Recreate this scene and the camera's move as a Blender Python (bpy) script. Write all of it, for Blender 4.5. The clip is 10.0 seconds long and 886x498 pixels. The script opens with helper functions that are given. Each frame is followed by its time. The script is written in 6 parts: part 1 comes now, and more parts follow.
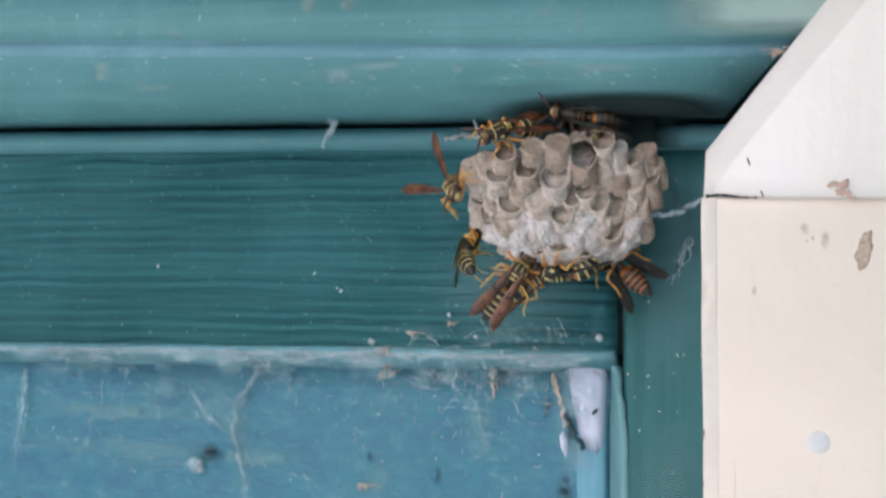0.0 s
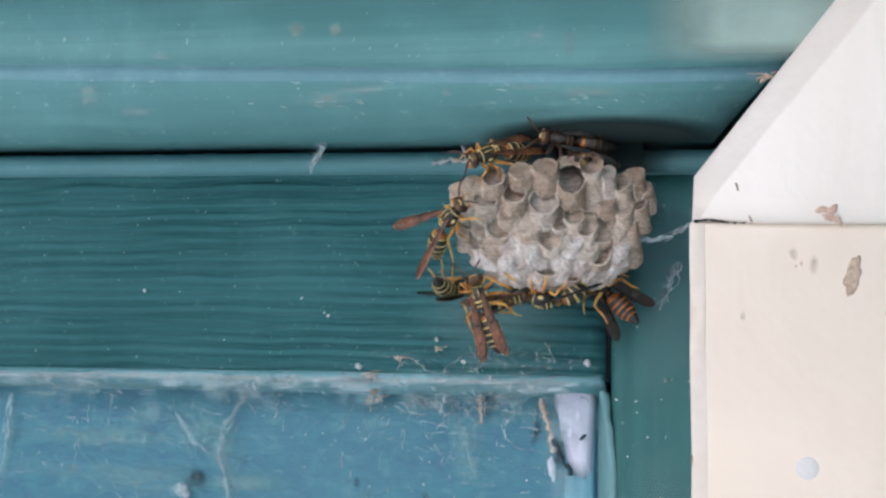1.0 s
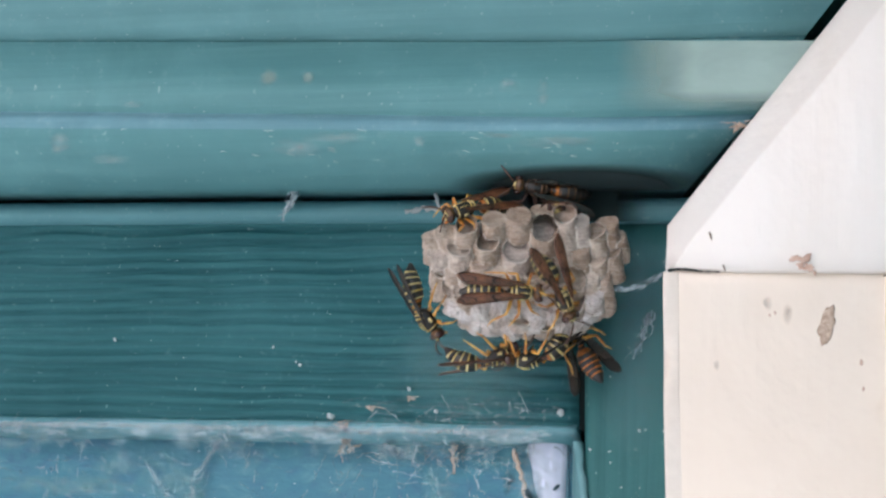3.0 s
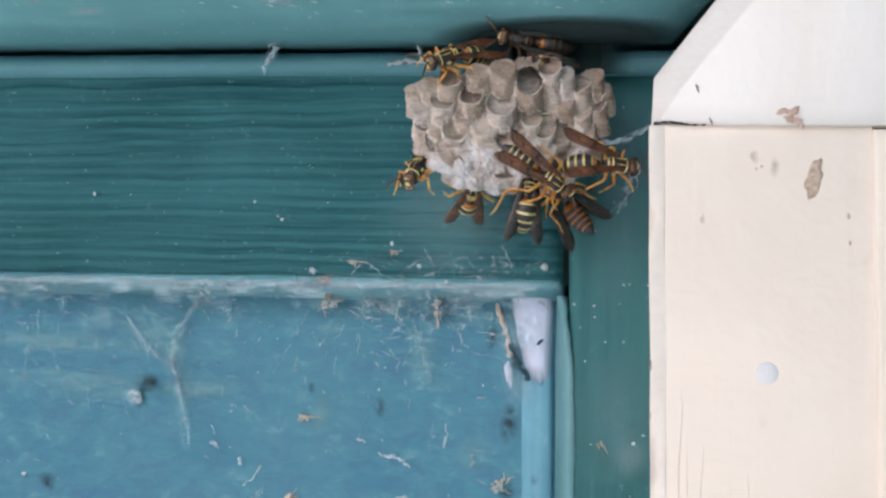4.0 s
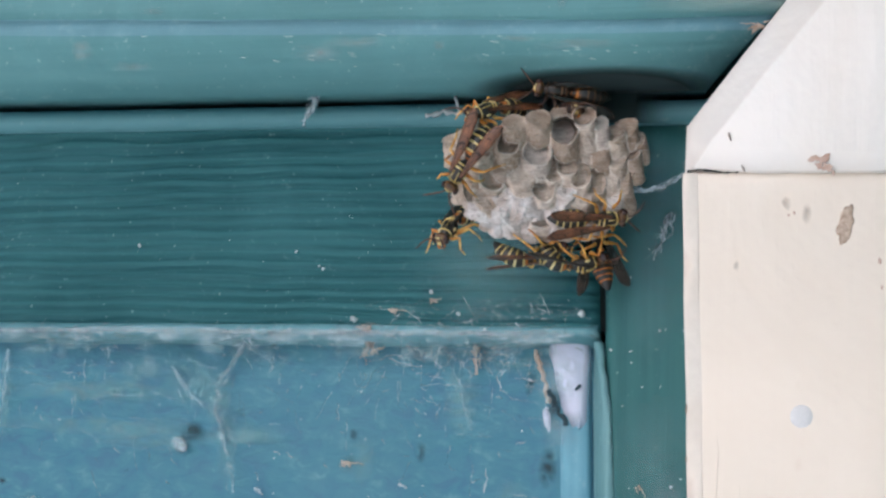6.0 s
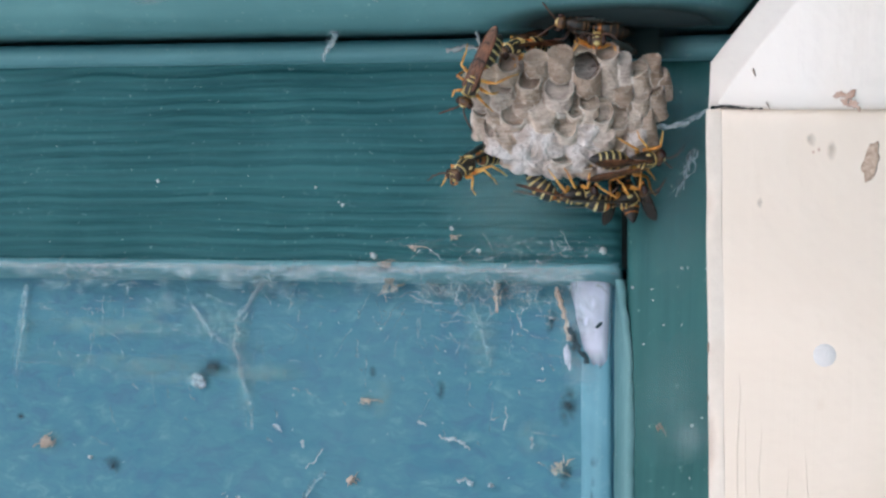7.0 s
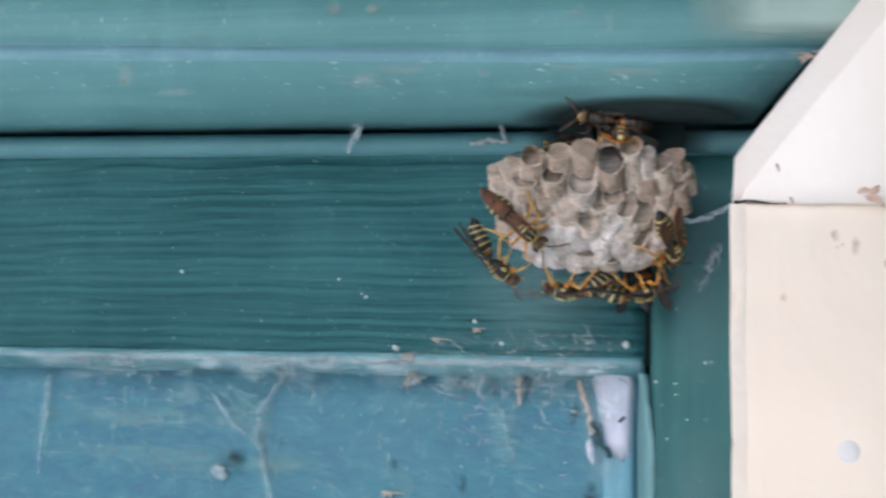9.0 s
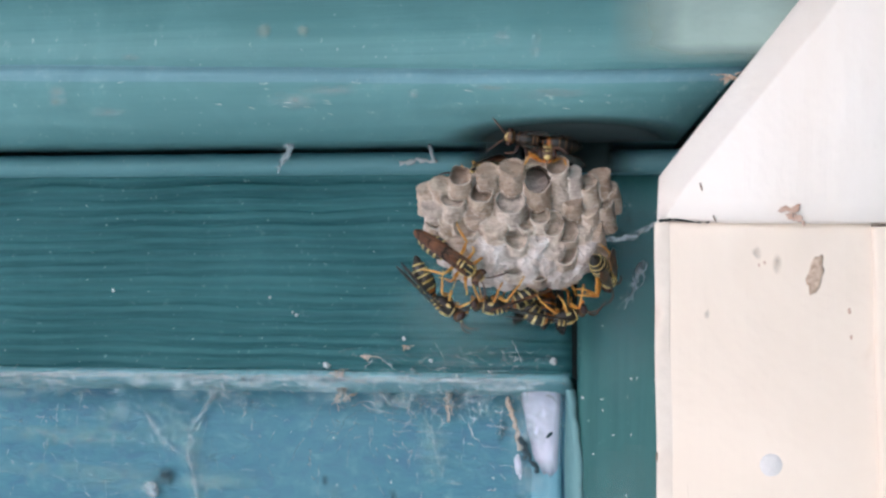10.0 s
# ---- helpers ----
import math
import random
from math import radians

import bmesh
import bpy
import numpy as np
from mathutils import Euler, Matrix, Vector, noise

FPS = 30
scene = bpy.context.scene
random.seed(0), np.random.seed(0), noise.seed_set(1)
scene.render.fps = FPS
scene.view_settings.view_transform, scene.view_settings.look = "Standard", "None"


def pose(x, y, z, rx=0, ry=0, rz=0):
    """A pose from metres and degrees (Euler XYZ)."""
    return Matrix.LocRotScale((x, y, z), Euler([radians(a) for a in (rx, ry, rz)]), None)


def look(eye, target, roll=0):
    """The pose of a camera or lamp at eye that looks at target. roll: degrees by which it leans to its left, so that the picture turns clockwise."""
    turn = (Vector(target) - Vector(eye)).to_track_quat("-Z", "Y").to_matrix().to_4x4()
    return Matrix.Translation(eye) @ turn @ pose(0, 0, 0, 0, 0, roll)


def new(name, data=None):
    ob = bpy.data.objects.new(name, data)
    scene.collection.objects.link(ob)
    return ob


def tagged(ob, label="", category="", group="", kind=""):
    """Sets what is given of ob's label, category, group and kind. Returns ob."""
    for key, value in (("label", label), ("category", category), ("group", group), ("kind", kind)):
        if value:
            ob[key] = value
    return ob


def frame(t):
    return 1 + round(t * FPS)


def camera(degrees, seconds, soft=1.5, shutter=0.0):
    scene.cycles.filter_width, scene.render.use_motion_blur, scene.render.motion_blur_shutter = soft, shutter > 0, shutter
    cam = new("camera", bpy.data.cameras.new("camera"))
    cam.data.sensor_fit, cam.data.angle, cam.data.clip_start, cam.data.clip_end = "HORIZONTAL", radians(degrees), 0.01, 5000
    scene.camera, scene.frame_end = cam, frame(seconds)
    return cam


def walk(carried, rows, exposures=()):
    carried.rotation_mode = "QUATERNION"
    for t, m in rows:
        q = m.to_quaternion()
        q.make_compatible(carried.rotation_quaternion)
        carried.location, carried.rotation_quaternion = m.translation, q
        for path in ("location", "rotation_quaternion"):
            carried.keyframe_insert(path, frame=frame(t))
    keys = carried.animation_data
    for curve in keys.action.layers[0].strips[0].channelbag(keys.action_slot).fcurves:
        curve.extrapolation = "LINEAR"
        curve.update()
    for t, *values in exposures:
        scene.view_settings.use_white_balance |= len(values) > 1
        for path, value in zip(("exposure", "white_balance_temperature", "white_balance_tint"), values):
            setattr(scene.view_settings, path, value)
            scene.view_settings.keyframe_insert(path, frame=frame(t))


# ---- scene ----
cam = camera(24.0, 10.0, soft=2.5, shutter=0.4)

PATH = [
    (0, 0.1185, -0.3877, -0.0715, 100.016, -3.011, 16.465),
    (0.1, 0.1184, -0.3872, -0.0714, 100.414, -3.041, 16.555),
    (0.2, 0.1182, -0.3867, -0.0713, 100.762, -3.063, 16.606),
    (0.3, 0.1181, -0.3862, -0.0712, 100.903, -3.091, 16.687),
    (0.4, 0.1179, -0.3856, -0.0711, 100.671, -3.094, 16.631),
    (0.5, 0.1177, -0.3851, -0.0710, 100.265, -3.093, 16.552),
    (0.6, 0.1178, -0.3854, -0.0711, 99.915, -3.065, 16.367),
    (0.7, 0.1179, -0.3857, -0.0711, 99.859, -3.028, 16.137),
    (0.8, 0.1180, -0.3859, -0.0712, 100.163, -3.015, 16.043),
    (0.9, 0.1181, -0.3862, -0.0712, 100.535, -3.024, 16.080),
    (1, 0.1182, -0.3866, -0.0713, 100.715, -3.036, 16.122),
    (1.1, 0.1182, -0.3865, -0.0713, 100.636, -3.047, 16.045),
    (1.2, 0.1181, -0.3864, -0.0712, 100.469, -3.052, 15.934),
    (1.3, 0.1181, -0.3863, -0.0712, 100.253, -3.033, 15.686),
    (1.4, 0.1181, -0.3863, -0.0712, 100.084, -2.996, 15.339),
    (1.5, 0.1181, -0.3862, -0.0712, 100.261, -2.986, 15.151),
    (1.6, 0.1184, -0.3872, -0.0714, 100.577, -2.970, 15.152),
    (1.7, 0.1187, -0.3881, -0.0716, 100.651, -2.959, 15.175),
    (1.8, 0.1189, -0.3891, -0.0717, 100.490, -2.932, 15.107),
    (1.9, 0.1192, -0.3900, -0.0719, 100.421, -2.914, 15.085),
    (2, 0.1195, -0.3909, -0.0721, 100.476, -2.907, 15.133),
    (2.1, 0.1197, -0.3915, -0.0722, 100.643, -2.874, 15.283),
    (2.2, 0.1198, -0.3920, -0.0723, 100.797, -2.853, 15.504),
    (3.3, 0.1169, -0.3823, -0.0705, 102.308, -2.851, 15.232),
    (3.4, 0.1167, -0.3818, -0.0704, 102.112, -2.808, 14.938),
    (3.5, 0.1165, -0.3811, -0.0703, 101.511, -2.786, 14.734),
    (3.6, 0.1165, -0.3810, -0.0702, 100.601, -2.770, 14.623),
    (3.7, 0.1164, -0.3809, -0.0702, 99.545, -2.802, 14.764),
    (3.8, 0.1165, -0.3810, -0.0702, 98.702, -2.812, 14.801),
    (3.9, 0.1165, -0.3811, -0.0703, 98.178, -2.822, 14.855),
    (4, 0.1165, -0.3810, -0.0703, 98.114, -2.830, 14.912),
    (4.1, 0.1164, -0.3808, -0.0702, 98.169, -2.796, 15.074),
    (4.2, 0.1164, -0.3807, -0.0702, 97.983, -2.767, 15.253),
    (4.3, 0.1164, -0.3806, -0.0702, 97.567, -2.747, 15.483),
    (4.4, 0.1164, -0.3806, -0.0702, 97.072, -2.732, 15.751),
    (4.5, 0.1163, -0.3804, -0.0701, 97.121, -2.711, 15.991),
    (4.6, 0.1166, -0.3815, -0.0704, 97.584, -2.742, 16.248),
    (4.7, 0.1170, -0.3827, -0.0706, 98.181, -2.730, 16.242),
    (4.8, 0.1174, -0.3840, -0.0708, 98.439, -2.714, 16.212),
    (4.9, 0.1178, -0.3854, -0.0711, 98.509, -2.668, 16.009),
    (5, 0.1183, -0.3868, -0.0713, 98.404, -2.636, 15.878),
    (5.1, 0.1184, -0.3873, -0.0714, 98.417, -2.585, 15.837),
    (5.2, 0.1185, -0.3877, -0.0715, 98.491, -2.577, 16.048),
    (5.3, 0.1187, -0.3882, -0.0716, 98.621, -2.553, 16.165),
    (5.4, 0.1188, -0.3886, -0.0717, 98.836, -2.504, 16.132),
    (5.5, 0.1190, -0.3891, -0.0717, 99.113, -2.439, 16.010),
    (5.6, 0.1187, -0.3883, -0.0716, 99.340, -2.438, 15.974),
    (5.7, 0.1185, -0.3876, -0.0715, 99.433, -2.452, 16.015),
    (6.8, 0.1185, -0.3875, -0.0714, 98.349, -2.701, 16.307),
    (6.9, 0.1180, -0.3860, -0.0712, 97.913, -2.742, 16.518),
    (7, 0.1176, -0.3845, -0.0709, 97.622, -2.758, 16.583),
    (7.1, 0.1177, -0.3851, -0.0710, 97.697, -2.757, 16.607),
    (7.2, 0.1179, -0.3857, -0.0711, 97.825, -2.718, 16.403),
    (7.3, 0.1181, -0.3863, -0.0712, 97.861, -2.695, 16.296),
    (7.4, 0.1183, -0.3870, -0.0713, 97.592, -2.698, 16.343),
    (7.5, 0.1185, -0.3877, -0.0715, 97.229, -2.730, 16.566),
    (7.6, 0.1183, -0.3869, -0.0713, 97.022, -2.834, 16.883),
    (7.7, 0.1180, -0.3861, -0.0712, 96.995, -2.947, 17.264),
    (7.8, 0.1178, -0.3852, -0.0710, 97.053, -3.069, 17.692),
    (7.9, 0.1175, -0.3843, -0.0709, 97.258, -3.176, 18.019),
    (8, 0.1172, -0.3835, -0.0707, 97.626, -3.290, 18.383),
    (8.1, 0.1169, -0.3822, -0.0705, 97.846, -3.364, 18.721),
    (8.2, 0.1165, -0.3811, -0.0703, 97.756, -3.433, 19.050),
    (8.3, 0.1162, -0.3800, -0.0701, 97.403, -3.485, 19.299),
    (8.4, 0.1158, -0.3789, -0.0699, 97.168, -3.526, 19.472),
    (8.5, 0.1154, -0.3774, -0.0696, 97.543, -3.537, 19.420),
    (8.6, 0.1158, -0.3788, -0.0698, 98.385, -3.543, 19.276),
    (8.7, 0.1162, -0.3801, -0.0701, 99.226, -3.527, 19.005),
    (8.8, 0.1167, -0.3816, -0.0704, 99.851, -3.472, 18.537),
    (8.9, 0.1171, -0.3830, -0.0706, 100.096, -3.384, 17.905),
    (9, 0.1176, -0.3845, -0.0709, 100.137, -3.272, 17.148),
    (9.1, 0.1177, -0.3851, -0.0710, 100.132, -3.163, 16.514),
    (9.2, 0.1179, -0.3858, -0.0711, 100.414, -3.079, 16.028),
    (9.3, 0.1182, -0.3865, -0.0713, 100.854, -3.015, 15.657),
    (9.4, 0.1184, -0.3872, -0.0714, 101.155, -2.986, 15.485),
    (9.5, 0.1186, -0.3879, -0.0715, 101.181, -2.973, 15.394),
    (9.6, 0.1187, -0.3882, -0.0716, 101.137, -2.958, 15.481),
    (9.7, 0.1188, -0.3885, -0.0716, 101.073, -2.934, 15.509),
    (9.8, 0.1189, -0.3888, -0.0717, 100.904, -2.910, 15.541),
    (9.9, 0.1190, -0.3892, -0.0718, 100.812, -2.858, 15.412),
    (10, 0.1191, -0.3895, -0.0718, 100.737, -2.800, 15.255),
]

walk(cam, [(t, pose(*p)) for t, *p in PATH], exposures=[(0.0, 0.80, 5650, 12), (2.0, 0.86, 5700, 13), (3.5, 0.88, 5700, 13), (4.5, 0.80, 5650, 12), (8.5, 0.80, 5650, 12), (9.5, 0.94, 5750, 15), (10.0, 0.94, 5750, 15)])

# ---- light: a bright overcast day, under an added, unseen porch roof ----
world = bpy.data.worlds.new("world")
scene.world = world
world.use_nodes = True
wn = world.node_tree
sky = wn.nodes.new("ShaderNodeTexSky")
sky.sky_type = "NISHITA"
sky.sun_disc = False
sky.sun_elevation = radians(38)
sky.sun_rotation = radians(214)
sky.dust_density = 4.0
wn.nodes["Background"].inputs["Strength"].default_value = 0.14
wn.links.new(sky.outputs[0], wn.nodes["Background"].inputs["Color"])

sun_data = bpy.data.lights.new("sun", "SUN")
sun_data.energy, sun_data.angle, sun_data.color = 4.0, radians(3), (1.0, 0.95, 0.88)
sun = new("sun", sun_data)
sun.matrix_world = look((-0.95, -1.4, 1.2), (0.0, 0.0, 0.0))

# ---- materials ----
MM = 0.001


class Nodes:
    """A short way of writing node materials."""

    def __init__(self, name):
        self.mat = bpy.data.materials.new(name)
        self.mat.use_nodes = True
        self.tree = self.mat.node_tree
        self.bsdf = self.tree.nodes["Principled BSDF"]

    def node(self, kind, ins=None, **props):
        n = self.tree.nodes.new(kind)
        for key, value in props.items():
            setattr(n, key, value)
        for key, value in (ins or {}).items():
            self.put(n.inputs[key], value)
        return n

    def put(self, socket, value):
        if isinstance(value, bpy.types.NodeSocket):
            self.tree.links.new(value, socket)
        else:
            socket.default_value = value

    def coords(self, scale=(1, 1, 1), space="Object", turn=(0, 0, 0), move=(0, 0, 0)):
        tc = self.node("ShaderNodeTexCoord")
        mp = self.node("ShaderNodeMapping", {"Vector": tc.outputs[space], "Scale": scale, "Rotation": turn, "Location": move})
        return mp.outputs[0]

    def noise(self, vec, scale, detail=4.0, rough=0.55, warp=0.0):
        n = self.node("ShaderNodeTexNoise", {"Vector": vec, "Scale": scale, "Detail": detail, "Roughness": rough, "Distortion": warp})
        return n.outputs[0]

    def math(self, op, a, b=0.0, c=0.0):
        n = self.node("ShaderNodeMath", operation=op)
        for i, v in enumerate((a, b, c)):
            self.put(n.inputs[i], v)
        return n.outputs[0]

    def ramp(self, fac, *stops):
        n = self.node("ShaderNodeValToRGB", {"Fac": fac})
        el = n.color_ramp.elements
        while len(el) < len(stops):
            el.new(0.5)
        for e, (p, c) in zip(el, stops):
            e.position = p
            e.color = (*c, 1) if len(c) == 3 else c
        return n.outputs[0]

    def mix(self, fac, a, b, mode="MIX"):
        n = self.node("ShaderNodeMix", data_type="RGBA", blend_type=mode)
        self.put(n.inputs[0], fac)
        self.put(n.inputs[6], (*a, 1) if isinstance(a, tuple) and len(a) == 3 else a)
        self.put(n.inputs[7], (*b, 1) if isinstance(b, tuple) and len(b) == 3 else b)
        return n.outputs[2]

    def bump(self, height, strength, distance, normal=None):
        ins = {"Height": height, "Strength": strength, "Distance": distance}
        if normal is not None:
            ins["Normal"] = normal
        return self.node("ShaderNodeBump", ins).outputs[0]

    def set(self, **values):
        for key, value in values.items():
            self.put(self.bsdf.inputs[key.replace("_", " ")], (*value, 1) if isinstance(value, tuple) and len(value) == 3 else value)
        return self.mat


def paint(name, base, dark, dust, along="x", streak=0.5, gloss=0.45, dust_at=0.62, wave=0.0):
    """Weathered exterior paint on wood: long grain, stains, dust, specks."""
    n = Nodes(name)
    long = (6, 40, 260) if along == "x" else (260, 40, 6)
    grain = n.noise(n.coords(long), 1.0, 5, 0.6, 0.3)
    if wave:
        lines = n.node("ShaderNodeTexWave", {"Vector": n.coords((0.45, 1, 1)), "Scale": 150.0, "Distortion": 3.2, "Detail": 3.0, "Detail Scale": 0.8, "Detail Roughness": 0.6}, bands_direction="Z").outputs["Fac"]
        grain = n.math("ADD", n.math("MULTIPLY", grain, 1 - wave), n.math("MULTIPLY", lines, wave))
    fine = n.noise(n.coords((long[0] * 4, long[1] * 4, long[2] * 4)), 1.0, 3, 0.6)
    blotch = n.noise(n.coords((1, 1, 1)), 28, 5, 0.6, 0.6)
    small = n.noise(n.coords((1, 1, 1)), 420, 4, 0.65)
    speck = n.noise(n.coords((1, 1, 1)), 900, 2, 0.5)
    col = n.mix(n.ramp(grain, (0.35, (0, 0, 0)), (0.68, (1, 1, 1))), dark, base)
    col = n.mix(n.math("MULTIPLY", n.ramp(blotch, (0.42, (0, 0, 0)), (0.75, (1, 1, 1))), streak), col, tuple(min(1, c * 1.5 + 0.02) for c in base))
    dusty = n.math("MULTIPLY", n.ramp(small, (dust_at, (0, 0, 0)), (0.80, (1, 1, 1))), n.ramp(blotch, (0.45, (0.1, 0.1, 0.1)), (0.65, (1, 1, 1))))
    col = n.mix(n.math("MULTIPLY", dusty, 0.55), col, dust)
    col = n.mix(n.math("MULTIPLY", n.ramp(speck, (0.70, (0, 0, 0)), (0.76, (1, 1, 1))), 0.5), col, dust)
    h = n.math("ADD", n.math("MULTIPLY", grain, 0.7), n.math("MULTIPLY", fine, 0.3))
    nm = n.bump(h, 0.5, 0.0006)
    nm = n.bump(small, 0.25, 0.0003, nm)
    rough = n.math("ADD", gloss, n.math("MULTIPLY", small, 0.25))
    return n.set(Base_Color=col, Roughness=rough, Normal=nm, Specular_IOR_Level=0.22)


def mat_panel():
    """Blue-teal paint gone blotchy: small cloudy patches, dust, and an uneven brushed skin."""
    n = Nodes("blue_teal_paint")
    cloud = n.noise(n.coords((1, 1, 1.3)), 95, 4, 0.62, 0.8)
    mottle = n.noise(n.coords((0.7, 1, 1.3)), 300, 4, 0.6, 0.6)
    big = n.noise(n.coords(), 22, 4, 0.55, 0.5)
    fine = n.noise(n.coords(), 1500, 2, 0.5)
    col = n.mix(n.ramp(cloud, (0.34, (0, 0, 0)), (0.68, (1, 1, 1))), (0.059, 0.182, 0.256), (0.080, 0.207, 0.274))
    col = n.mix(n.math("MULTIPLY", n.ramp(mottle, (0.46, (0, 0, 0)), (0.62, (1, 1, 1))), 0.45), col, (0.088, 0.245, 0.290))
    col = n.mix(n.math("MULTIPLY", n.ramp(mottle, (0.34, (1, 1, 1)), (0.46, (0, 0, 0))), 0.6), col, (0.062, 0.146, 0.236))
    col = n.mix(n.math("MULTIPLY", n.ramp(big, (0.45, (0, 0, 0)), (0.70, (1, 1, 1))), 0.35), col, (0.092, 0.214, 0.270))
    dusty = n.math("MULTIPLY", n.ramp(mottle, (0.55, (0, 0, 0)), (0.72, (1, 1, 1))), n.ramp(cloud, (0.46, (0, 0, 0)), (0.62, (1, 1, 1))))
    col = n.mix(n.math("MULTIPLY", dusty, 0.38), col, (0.24, 0.41, 0.45))
    nm = n.bump(mottle, 0.35, 0.0009)
    nm = n.bump(fine, 0.2, 0.0002, nm)
    return n.set(Base_Color=col, Roughness=n.math("ADD", 0.5, n.math("MULTIPLY", mottle, 0.25)), Normal=nm, Specular_IOR_Level=0.22)


M_RAIL = paint("teal_paint_grained", (0.030, 0.122, 0.132), (0.016, 0.082, 0.094), (0.26, 0.38, 0.40), "x", 0.40, 0.55, 0.60, 0.26)
M_STILE = paint("teal_paint_upright", (0.038, 0.135, 0.136), (0.022, 0.098, 0.100), (0.26, 0.38, 0.37), "z", 0.4)
M_FASCIA = paint("teal_paint_faded", (0.130, 0.284, 0.294), (0.098, 0.236, 0.248), (0.42, 0.54, 0.55), "x", 0.40, 0.4, 0.57)
M_UPPER = paint("grey_teal_paint", (0.134, 0.278, 0.292), (0.108, 0.238, 0.252), (0.36, 0.48, 0.48), "x", 0.40, 0.5, 0.58)
M_BEAD = paint("teal_paint_bead", (0.135, 0.295, 0.325), (0.085, 0.220, 0.250), (0.42, 0.52, 0.54), "x", 0.3, 0.4)
M_PANEL = mat_panel()
M_WORN_LIT = paint("worn_lit_blue_edge", (0.165, 0.310, 0.360), (0.130, 0.265, 0.310), (0.46, 0.55, 0.58), "x", 0.5, 0.5, 0.52)
M_SIDE = paint("pale_teal_side_edge", (0.165, 0.300, 0.320), (0.090, 0.210, 0.228), (0.36, 0.46, 0.48), "z", 0.7, 0.5, 0.58)
M_LIP = paint("dusty_teal_edge", (0.125, 0.280, 0.310), (0.070, 0.190, 0.222), (0.46, 0.56, 0.60), "x", 0.7, 0.6, 0.46)
M_STRIP = paint("pale_blue_edge", (0.150, 0.320, 0.395), (0.095, 0.245, 0.318), (0.50, 0.58, 0.62), "z", 0.5, 0.55, 0.55)


def mat_white(name, low, high, spots=0.5):
    n = Nodes(name)
    grain = n.noise(n.coords((240, 60, 7)), 1.0, 5, 0.6, 0.4)
    blotch = n.noise(n.coords(), 22, 5, 0.6, 0.5)
    small = n.noise(n.coords(), 300, 4, 0.6)
    rare = n.noise(n.coords((1, 1, 0.6)), 75, 3, 0.5)
    col = n.mix(n.ramp(blotch, (0.35, (0, 0, 0)), (0.7, (1, 1, 1))), low, high)
    col = n.mix(n.math("MULTIPLY", n.ramp(grain, (0.66, (0, 0, 0)), (0.80, (1, 1, 1))), 0.14), col, (0.62, 0.52, 0.42))
    col = n.mix(n.math("MULTIPLY", n.ramp(rare, (0.66, (0, 0, 0)), (0.76, (1, 1, 1))), spots), col, (0.52, 0.37, 0.25))
    warm = n.noise(n.coords((1.4, 1, 0.7)), 14, 4, 0.6, 0.8)
    col = n.mix(n.math("MULTIPLY", n.ramp(warm, (0.52, (0, 0, 0)), (0.72, (1, 1, 1))), 0.16), col, (0.70, 0.55, 0.40))
    nm = n.bump(grain, 0.35, 0.0005)
    nm = n.bump(blotch, 0.4, 0.003, nm)
    nm = n.bump(small, 0.2, 0.0003, nm)
    return n.set(Base_Color=col, Roughness=0.42, Normal=nm)


M_WHITE = mat_white("cream_white_paint", (0.72, 0.615, 0.515), (0.77, 0.675, 0.580))
M_WHITE_BRACE = mat_white("white_brace_paint", (0.818, 0.742, 0.682), (0.85, 0.790, 0.742), 0.0)


def mat_speckled(name, a, b, scale, rough, bump=0.4, dist=0.0003, metal=0.0, **more):
    n = Nodes(name)
    big = n.noise(n.coords(), scale, 5, 0.62, 0.4)
    fine = n.noise(n.coords(), scale * 7, 3, 0.6)
    col = n.mix(n.ramp(big, (0.32, (0, 0, 0)), (0.70, (1, 1, 1))), a, b)
    col = n.mix(n.math("MULTIPLY", fine, 0.35), col, tuple(c * 0.6 for c in a))
    return n.set(Base_Color=col, Roughness=rough, Metallic=metal, Normal=n.bump(fine, bump, dist), **more)


M_GAP = mat_speckled("near_black_gap_fill", (0.004, 0.010, 0.011), (0.012, 0.022, 0.022), 300, 0.9)
M_GROUND = mat_speckled("pale_bounce_ground", (0.42, 0.41, 0.39), (0.54, 0.525, 0.50), 3, 0.9, 0.3, 0.002)
M_ADDED_ROOF = mat_speckled("grey_added_roof", (0.50, 0.52, 0.52), (0.60, 0.62, 0.62), 8, 0.7)
M_WHITE_EDGE = mat_speckled("edge_light_white_paint", (0.735, 0.640, 0.550), (0.78, 0.700, 0.620), 60, 0.45, 0.3, 0.0004)
M_FLAKE = mat_speckled("brown_flaked_patch", (0.44, 0.26, 0.18), (0.76, 0.58, 0.49), 420, 0.85)
M_GREYWOOD = mat_speckled("grey_bare_wood_spot", (0.30, 0.20, 0.14), (0.70, 0.56, 0.45), 800, 0.85)
M_NAIL = mat_speckled("painted_nail_head", (0.66, 0.64, 0.64), (0.74, 0.71, 0.70), 300, 0.45)
M_CRACK = mat_speckled("dark_nick", (0.20, 0.14, 0.10), (0.36, 0.27, 0.21), 500, 0.95)
M_DUST = mat_speckled("whitish_dust", (0.46, 0.52, 0.53), (0.72, 0.76, 0.77), 500, 0.9)
M_GREYSILK = mat_speckled("grey_silk_scrap", (0.36, 0.40, 0.41), (0.58, 0.61, 0.62), 500, 0.9)
M_TAN = mat_speckled("tan_dry_debris", (0.48, 0.345, 0.25), (0.74, 0.64, 0.56), 500, 0.85)
M_SCRAP = mat_speckled("dark_brown_scrap", (0.07, 0.045, 0.035), (0.20, 0.16, 0.15), 500, 0.9)
